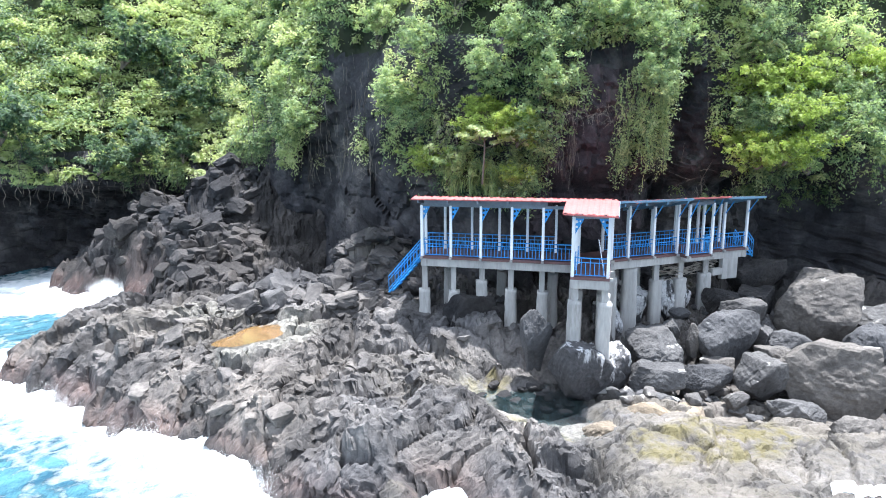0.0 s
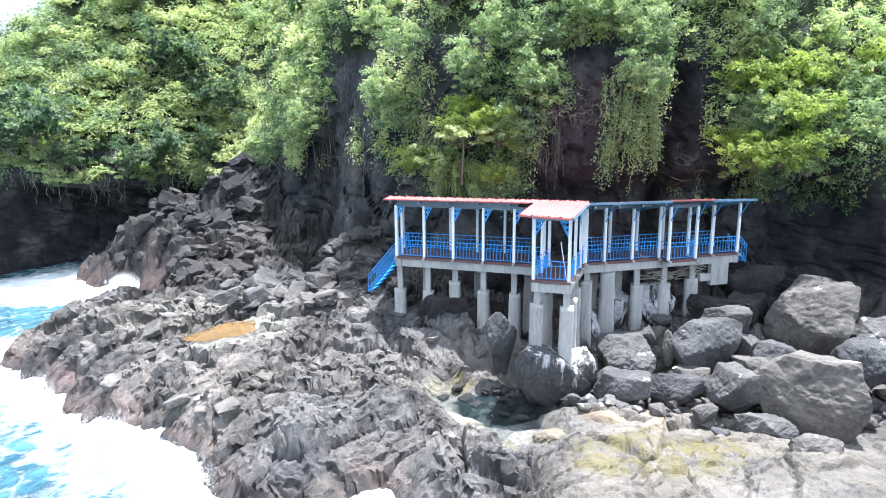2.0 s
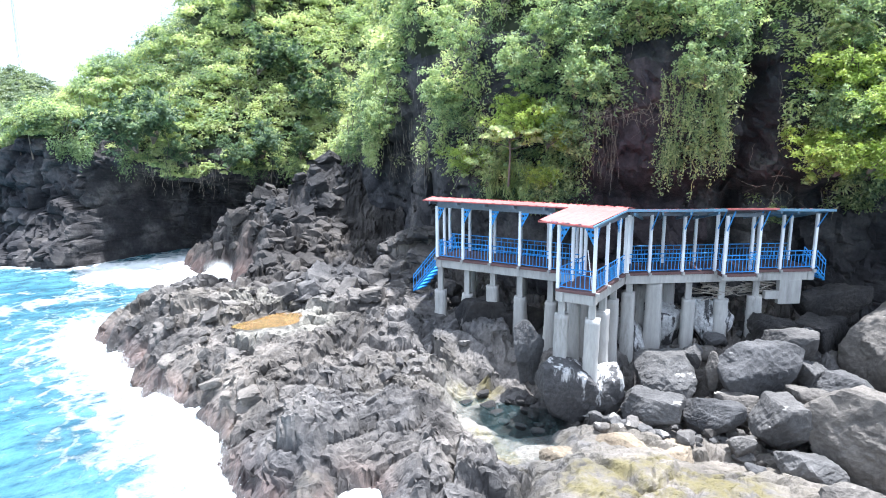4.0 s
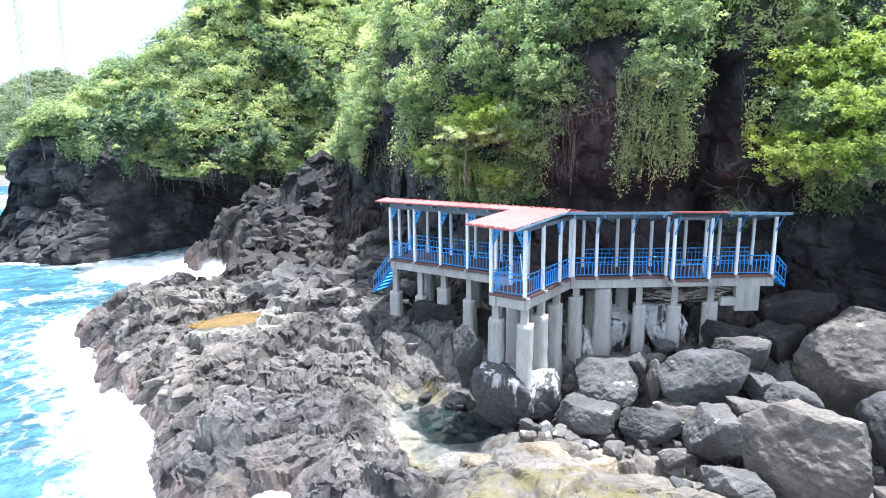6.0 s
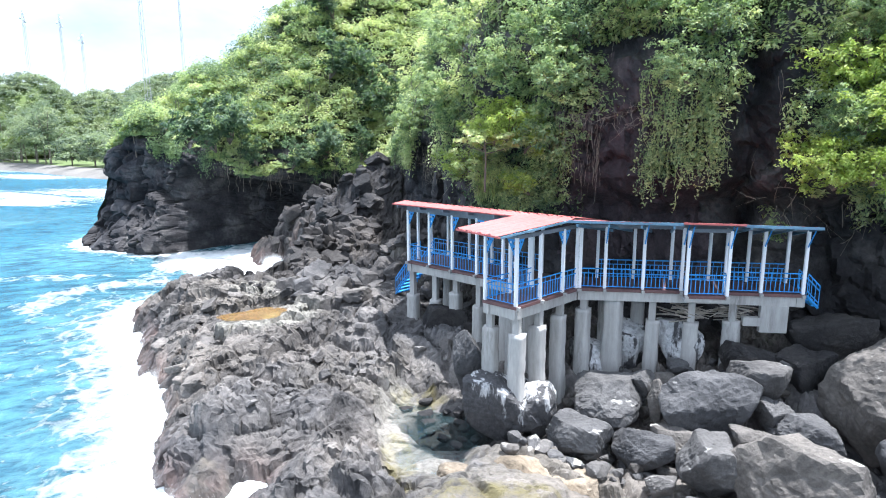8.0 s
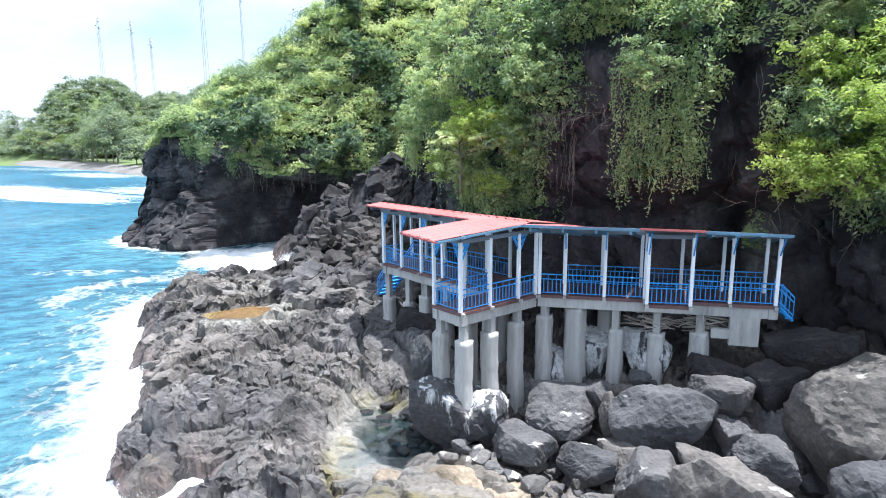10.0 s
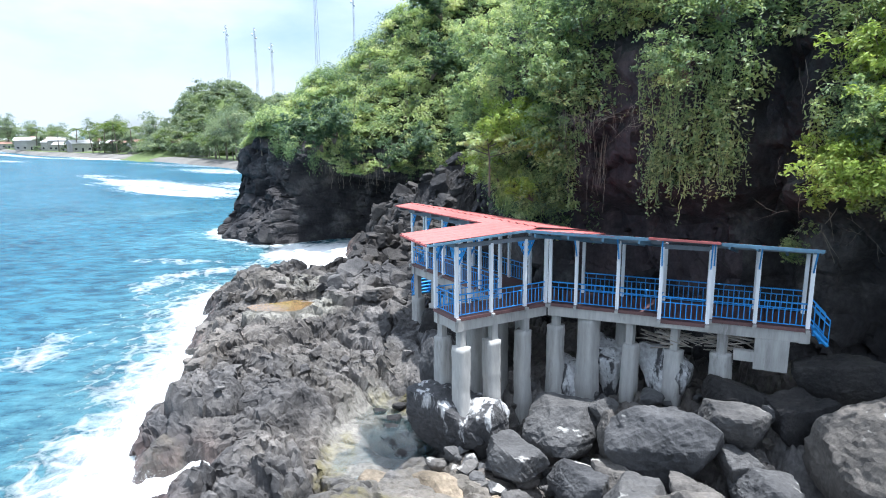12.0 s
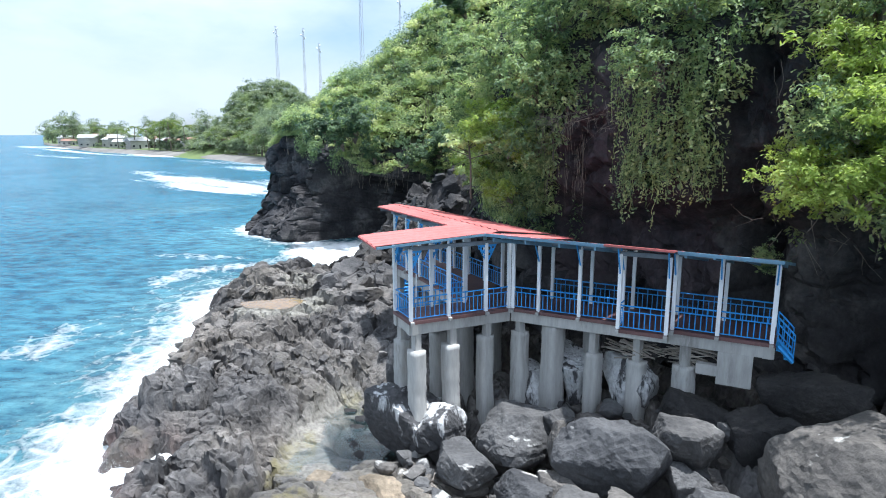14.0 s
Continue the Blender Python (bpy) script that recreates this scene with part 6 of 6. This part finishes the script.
def spray(name, cx, cy, cz, rx, ry, h, n, seed, label):
    """A burst of white water: very many small drops, dense at its foot."""
    r = np.random.default_rng(seed)
    jets = r.normal(0, 0.5, (14, 2)) * np.array([rx, ry])
    tall = h * r.uniform(0.35, 1.0, 14)
    j = r.integers(0, 14, n)
    t = r.random(n) ** 1.7
    p = np.stack([cx + jets[j, 0] * (1 + 0.5 * t) + r.normal(0, 0.10 + 0.20 * t), cy + jets[j, 1] + r.normal(0, 0.10 + 0.20 * t), cz + t * tall[j] + r.normal(0, 0.06, n)], -1)
    s = r.uniform(0.006, 0.022, n)[:, None, None] * (1.4 - t)[:, None, None]
    tet = np.array([[1, 1, 1], [1, -1, -1], [-1, 1, -1], [-1, -1, 1]]) * 0.6
    v = p[:, None, :] + s * tet[None]
    i = np.arange(n)[:, None] * 4
    f = np.concatenate([i + np.array(q) for q in ((0, 1, 2), (0, 3, 1), (0, 2, 3), (1, 3, 2))])
    tagged(part(name, mesh_np(name, v.reshape(-1, 3), f, SPRAY, False), None, None), label, "spray", kind="stuff")


spray("spray", -21, 37.5, 0.2, 1.4, 1.2, 1.5, 40000, 1, "white spray bursting between the rocks")
for i, (x, y, rx, ry, h) in enumerate(((-5.0, 15.4, 1.2, 0.5, 1.0), (-9.6, 19.0, 1.3, 0.8, 0.9), (-2.0, 13.1, 0.8, 0.4, 0.7), (-14.6, 21.8, 1.4, 0.7, 0.8), (-7.4, 16.9, 1.0, 0.5, 0.7))):
    spray("spray", x, y, 0.25, rx, ry, h, 9000, 20 + i, "thin white spray thrown up the foot of the rock")

# ---- the far bay ----
def polar(az, dist):
    """A place az degrees west of north of the lookout."""
    az = az - 1.2 * (az - 56) / 26
    return 18.9 - math.sin(radians(az)) * dist, 10.0 + math.cos(radians(az)) * dist


BAY = [(58, 150), (62, 172), (65, 205), (69, 250), (73.7, 313), (76.5, 350), (79, 395), (81, 500), (82.3, 616), (82.7, 680)]


def coast(name, rings, mat, label, cat):
    """A strip of land between lines of places, each with its height."""
    v = [(*polar(a - da, d * k + more), z) for da, k, more, z in rings for a, d in BAY]
    n = len(BAY)
    return tagged(part(name, mesh_np(name, v, grid_faces(len(rings), n)[:, ::-1], mat, False), None, None), label, cat, kind="structure")


coast("ground_beach", ((0, 1.0, 0, -0.3), (0, 1.0, 6, 0.9), (0, 1.02, 12, 1.7), (0, 1.03, 20, 2.0)), SAND, "grey shingle beach along the bay", "beach")
coast("ground_coast", ((0, 1.03, 18, 1.9), (0, 1.05, 30, 2.3), (0, 1.3, 80, 2.6), (0, 2.2, 150, 3.0)), GRASS, "grassy coastal plain behind the beach", "coast")


def far_hill():
    """The wooded headland hill behind the bay."""
    n = 60
    u = np.linspace(-1, 1, n)
    U, W = np.meshgrid(u, u, indexing="ij")
    cx, cy = polar(60.5, 300)
    X, Y = cx + U * 110, cy + W * 120
    Z = hill2(X, Y)
    me = mesh_np("far_hill", np.stack([X, Y, Z], -1).reshape(-1, 3), grid_faces(n, n), GRASS, False)
    tagged(part("far_hill", me, None, None), "wooded hill behind the bay", "hill", kind="structure")
    r = np.random.default_rng(90)
    q = 9000
    x, y = cx + r.uniform(-105, 105, q), cy + r.uniform(-110, 60, q)
    z = hill2(x, y)
    ok = z > 2.5
    c = np.stack([x, y, z + 1.4], -1)[ok]
    greenery("far_woods", c + np.array([0, 0, 1]) * (2.5 * r.random((len(c), 1)) ** 3), r.uniform(1.2, 2.8, len(c)), 52, 1.0, r, LEAF_HAZED, "mixed tropical woods on the far hill", "woods", tone=r.random(len(c)))


def hill2(x, y):
    h = 0.0
    for az, d, hz, rx in ((63.8, 310, 33, 19), (66.0, 311, 32, 13), (67.4, 312, 25, 9), (59, 310, 27, 22), (53.5, 315, 34, 30)):
        px, py = polar(az, d)
        h = np.maximum(h, hz * np.exp(-((x - px) ** 2 + (y - py) ** 2) / (2 * rx * rx)))
    return h + 1.5 * fbm(x * 0.05, y * 0.05, 900, 3) - 1.0


far_hill()


def tree(tall, wide, seed, leaf, label, airy=False):
    r = np.random.default_rng(seed)
    t = empty("tree")
    bm = bar_bm((0, 0, -1.6), (0, 0, tall * 0.5), 0.22, 8, None, 0.14)
    for k in range(5):
        a = k * 1.257 + r.random()
        bar_bm((0, 0, tall * (0.25 + 0.05 * k)), (wide * 0.3 * math.cos(a), wide * 0.3 * math.sin(a), tall * (0.55 + 0.07 * k)), 0.1, 6, bm, 0.04)
    part("trunk", bm, BARK, t)
    n = 40
    c = np.stack([r.normal(0, 0.22 * wide, n), r.normal(0, 0.22 * wide, n), tall * r.uniform(0.2, 0.95, n)], -1)
    c[:, :2] *= (1.35 - 0.75 * (c[:, 2:] / tall)) if airy else 1.0
    p, o = clump_leaves(c, r.uniform(0.10, 0.2, n) * wide, 60, leaf, r)
    v, f = leaf_arrays(p, o, leaf, r, slim=0.25 if airy else 0.45)
    part("crown", mesh_np("crown", v, f, LEAF_HAZED, True, {"tone": np.repeat(r.random(n), 240)}), None, t)
    return tagged(t, label, "tree", "trees along the bay")


def on_bay(az, dist, z=1.9):
    a, d = zip(*BAY)
    dist = max(dist, float(np.interp(az, a, d)) * 1.03 + 24)
    x, y = polar(az, dist)
    return x, y, z


kind_a = tree(11, 9, 1, 0.7, "feathery dark casuarina tree by the beach", True)
kind_b = tree(8, 9, 2, 0.75, "round green shade tree by the beach")
kind_a.matrix_basis = pose(*on_bay(82.1, 560)) @ Matrix.Scale(1.4, 4)
kind_b.matrix_basis = pose(*on_bay(79.2, 480))
for az, d, s, k in ((81.3, 555, 1.25, 0), (80.6, 540, 1.2, 0), (82.4, 600, 1.0, 0), (80.0, 500, 0.8, 1), (78.4, 455, 0.9, 1), (77.6, 440, 1.0, 1), (76.4, 400, 0.8, 1), (73.2, 420, 1.6, 1), (71.3, 290, 0.9, 1),
                    (69.5, 262, 1.0, 1), (67.3, 225, 0.9, 1), (65.5, 205, 1.1, 0), (64.6, 196, 1.3, 0), (63.8, 200, 1.4, 0), (66.2, 215, 0.8, 1), (62.5, 190, 1.2, 1), (61.0, 180, 1.3, 1), (70.4, 330, 1.2, 1),
                    (75.2, 395, 0.9, 1), (68.2, 250, 0.7, 1), (59.5, 160, 1.2, 1), (57.5, 165, 1.4, 0), (72.2, 330, 0.8, 1)):
    copy_thing((kind_a, kind_b)[k], pose(*on_bay(az, d), 0, 0, az * 40) @ Matrix.Scale(s * (1.3 if az > 72 else 0.85), 4))

rb = random.Random(17)
for i in range(84):
    az = rb.uniform(63, 82.2)
    d = float(np.interp(az, *zip(*BAY))) * rb.uniform(1.12, 1.3) + 40
    copy_thing((kind_a, kind_b, kind_b)[i % 3], pose(*on_bay(az, d), 0, 0, i * 50) @ Matrix.Scale(rb.uniform(0.8, 1.35), 4))

p0 = palm(7.5, 1, 17, 4.0)
p0.matrix_basis = pose(*on_bay(74.6, 330))
for i, (az, d, s) in enumerate(((74.2, 335, 1.15), (73.6, 330, 1.0), (73.2, 320, 1.2), (75.0, 340, 0.9), (69.0, 240, 0.9), (67.8, 225, 1.0), (66.6, 205, 1.0), (65.2, 190, 1.1), (64.1, 180, 1.0), (78.9, 440, 1.0),
                                (70.2, 270, 0.8), (68.5, 215, 0.7), (66.0, 182, 0.8), (77.4, 400, 0.9), (76.2, 385, 1.0), (72.1, 300, 1.0), (71.0, 285, 0.9), (69.6, 262, 1.1), (67.2, 214, 1.2), (65.6, 196, 1.0), (64.6, 186, 1.2))):
    copy_thing(p0, pose(*on_bay(az, d), 0, 0, i * 80) @ Matrix.Scale(s * (1.6 if az > 72 else 1.0), 4))
for i, (az, d, s) in enumerate(((68.6, 285, 0.8), (67.4, 288, 0.8), (66.2, 285, 0.9), (69.4, 292, 0.8), (65.0, 280, 0.8), (63.6, 268, 0.8), (70.0, 296, 0.7), (64.4, 262, 0.7), (62.3, 255, 0.8))):
    x, y = polar(az, d)
    copy_thing(p0, pose(x, y, float(hill2(np.array(x), np.array(y))) - 0.5, 0, 0, i * 95) @ Matrix.Scale(s, 4))
# palms on the near crest
for i, (x, vv, s) in enumerate(((-37.0, 1.98, 0.42), (-34.6, 1.99, 0.5), (-42.6, 1.2, 0.34), (-41.6, 1.1, 0.36), (-40.6, 1.06, 0.32))):
    X, Y, Z = (float(c[0]) for c in hill(np.array([x]), np.array([vv])))
    copy_thing(p0, pose(X, Y, Z - (1.6 if i < 2 else 1.3), 0, 0, i * 130) @ Matrix.Scale(s, 4))


def house(az, d, w, deep, h, roof, turn, roofmat, z=2.1):
    """A small coast house: walls, pitched tin roof, windows and a door towards the sea."""
    hs = empty("house", pose(*on_bay(az, d, z), 0, 0, turn))
    part("wall", box_bm(w, deep, h, 0.03), HOUSE, hs, "weathered pale wall")
    bm = bmesh.new()
    o = 0.6
    A = [(-w / 2 - o, -deep / 2 - o, h), (w / 2 + o, -deep / 2 - o, h), (w / 2 + o, deep / 2 + o, h), (-w / 2 - o, deep / 2 + o, h), (-w / 2 - o, 0, h + roof), (w / 2 + o, 0, h + roof)]
    vs = [bm.verts.new(q) for q in A]
    for q in ((0, 1, 5, 4), (2, 3, 4, 5), (1, 2, 5), (3, 0, 4), (3, 2, 1, 0)):
        bm.faces.new([vs[i] for i in q])
    part("roof", bm, roofmat, hs, "sheet metal roof")
    k = max(2, int(w / 3))
    for i in range(k):
        x = -w / 2 + w * (i + 0.5) / k
        if i == k // 2:
            part("door", box_bm(0.9, 0.08, 2.0, 0.01, (x, -deep / 2 - 0.02, 0.1)), GLASS_DARK, hs)
        else:
            part("window", box_bm(1.1, 0.08, 1.0, 0.01, (x, -deep / 2 - 0.02, 1.1)), GLASS_DARK, hs)
    return tagged(hs, "small coast house with pale walls and metal roof", "house", "houses along the bay")


for i, (az, w, h, rf) in enumerate(((79.3, 14, 6.0, 2.0), (78.1, 16, 6.5, 2.0), (77.0, 15, 6.0, 2.0), (75.9, 10, 4.5, 1.8), (74.6, 12, 5.0, 1.8), (72.6, 12, 4.5, 1.6), (71.5, 9, 3.4, 1.5), (70.7, 8, 3.2, 1.5),
                                    (70.0, 8, 3.0, 1.4), (69.2, 8, 3.0, 1.4), (68.3, 7, 2.8, 1.3), (67.4, 7, 2.8, 1.3), (66.6, 6, 2.6, 1.2))):
    house(az, float(np.interp(az, *zip(*BAY))) * (1.06 + 0.05 * ((i * 2) % 3)) + 26, w, 8, h, rf, 65 + (i * 23) % 40, TIN_RED if i % 4 == 1 else TIN)
for i in range(22):
    az = 66.5 + 0.7 * i + rb.uniform(-0.2, 0.2)
    house(az, float(np.interp(az, *zip(*BAY))) * rb.uniform(1.05, 1.22) + 26, rb.uniform(7, 14), 8, rb.uniform(3, 5.5), 1.6, 60 + rb.uniform(-30, 40), (TIN, TIN_WHITE, TIN_RED)[i % 3])
for i in range(20):
    az = rb.uniform(65.5, 82)
    d = float(np.interp(az, *zip(*BAY))) * 1.03 + rb.uniform(24, 30)
    copy_thing((kind_b, kind_b, kind_a)[i % 3], pose(*on_bay(az, d), 0, 0, i * 77) @ Matrix.Scale(rb.uniform(0.35, 0.75), 4))


def mast(az, d, base_z, top_el, wide, label):
    """A lattice radio mast with cross braces and a few drum antennas at its head."""
    x, y = polar(az, d)
    top = 10.6 + d * math.tan(radians(top_el))
    base_z = min(base_z, float(hill2(np.array(x), np.array(y))) - 0.6)
    ms = empty("radio_mast", pose(x, y, base_z))
    h = top - base_z
    legs = [Vector((wide * math.cos(a), wide * math.sin(a), 0)) for a in (0.5, 2.6, 4.7)]
    for q in legs:
        part("leg", bar_bm(q, q * 0.35 + Vector((0, 0, h)), 0.07, 5), STEEL, ms)
    bm = bmesh.new()
    n = int(h / 2.4)
    for k in range(n):
        z0, z1 = h * k / n, h * (k + 1) / n
        s0, s1 = 1 - 0.65 * k / n, 1 - 0.65 * (k + 1) / n
        for i in range(3):
            bar_bm(legs[i] * s0 + Vector((0, 0, z0)), legs[(i + 1) % 3] * s1 + Vector((0, 0, z1)), 0.03, 4, bm)
    part("lattice", bm, STEEL, ms)
    for k, q in enumerate((0.97, 0.9, 0.93)):
        a = k * 2.1
        part("antenna", bar_bm((0.8 * math.cos(a), 0.8 * math.sin(a), h * q), (1.3 * math.cos(a), 1.3 * math.sin(a), h * q), 0.55, 10), WHITE, ms, "drum antenna")
    return tagged(ms, label, "radio mast", "radio masts on the ridge")


mast(56.0, 240, 22, 13.2, 1.4, "tall slim lattice radio mast behind the hill")
mast(63.7, 330, 25, 9.0, 1.2, "slim lattice radio mast on the far ridge")
mast(61.3, 330, 25, 8.9, 0.9, "slim lattice radio mast on the far ridge")
mast(59.9, 330, 28, 7.7, 1.0, "slim lattice radio mast on the far ridge")
mast(52.4, 320, 40, 11.7, 0.8, "faint slim radio mast behind the hill")
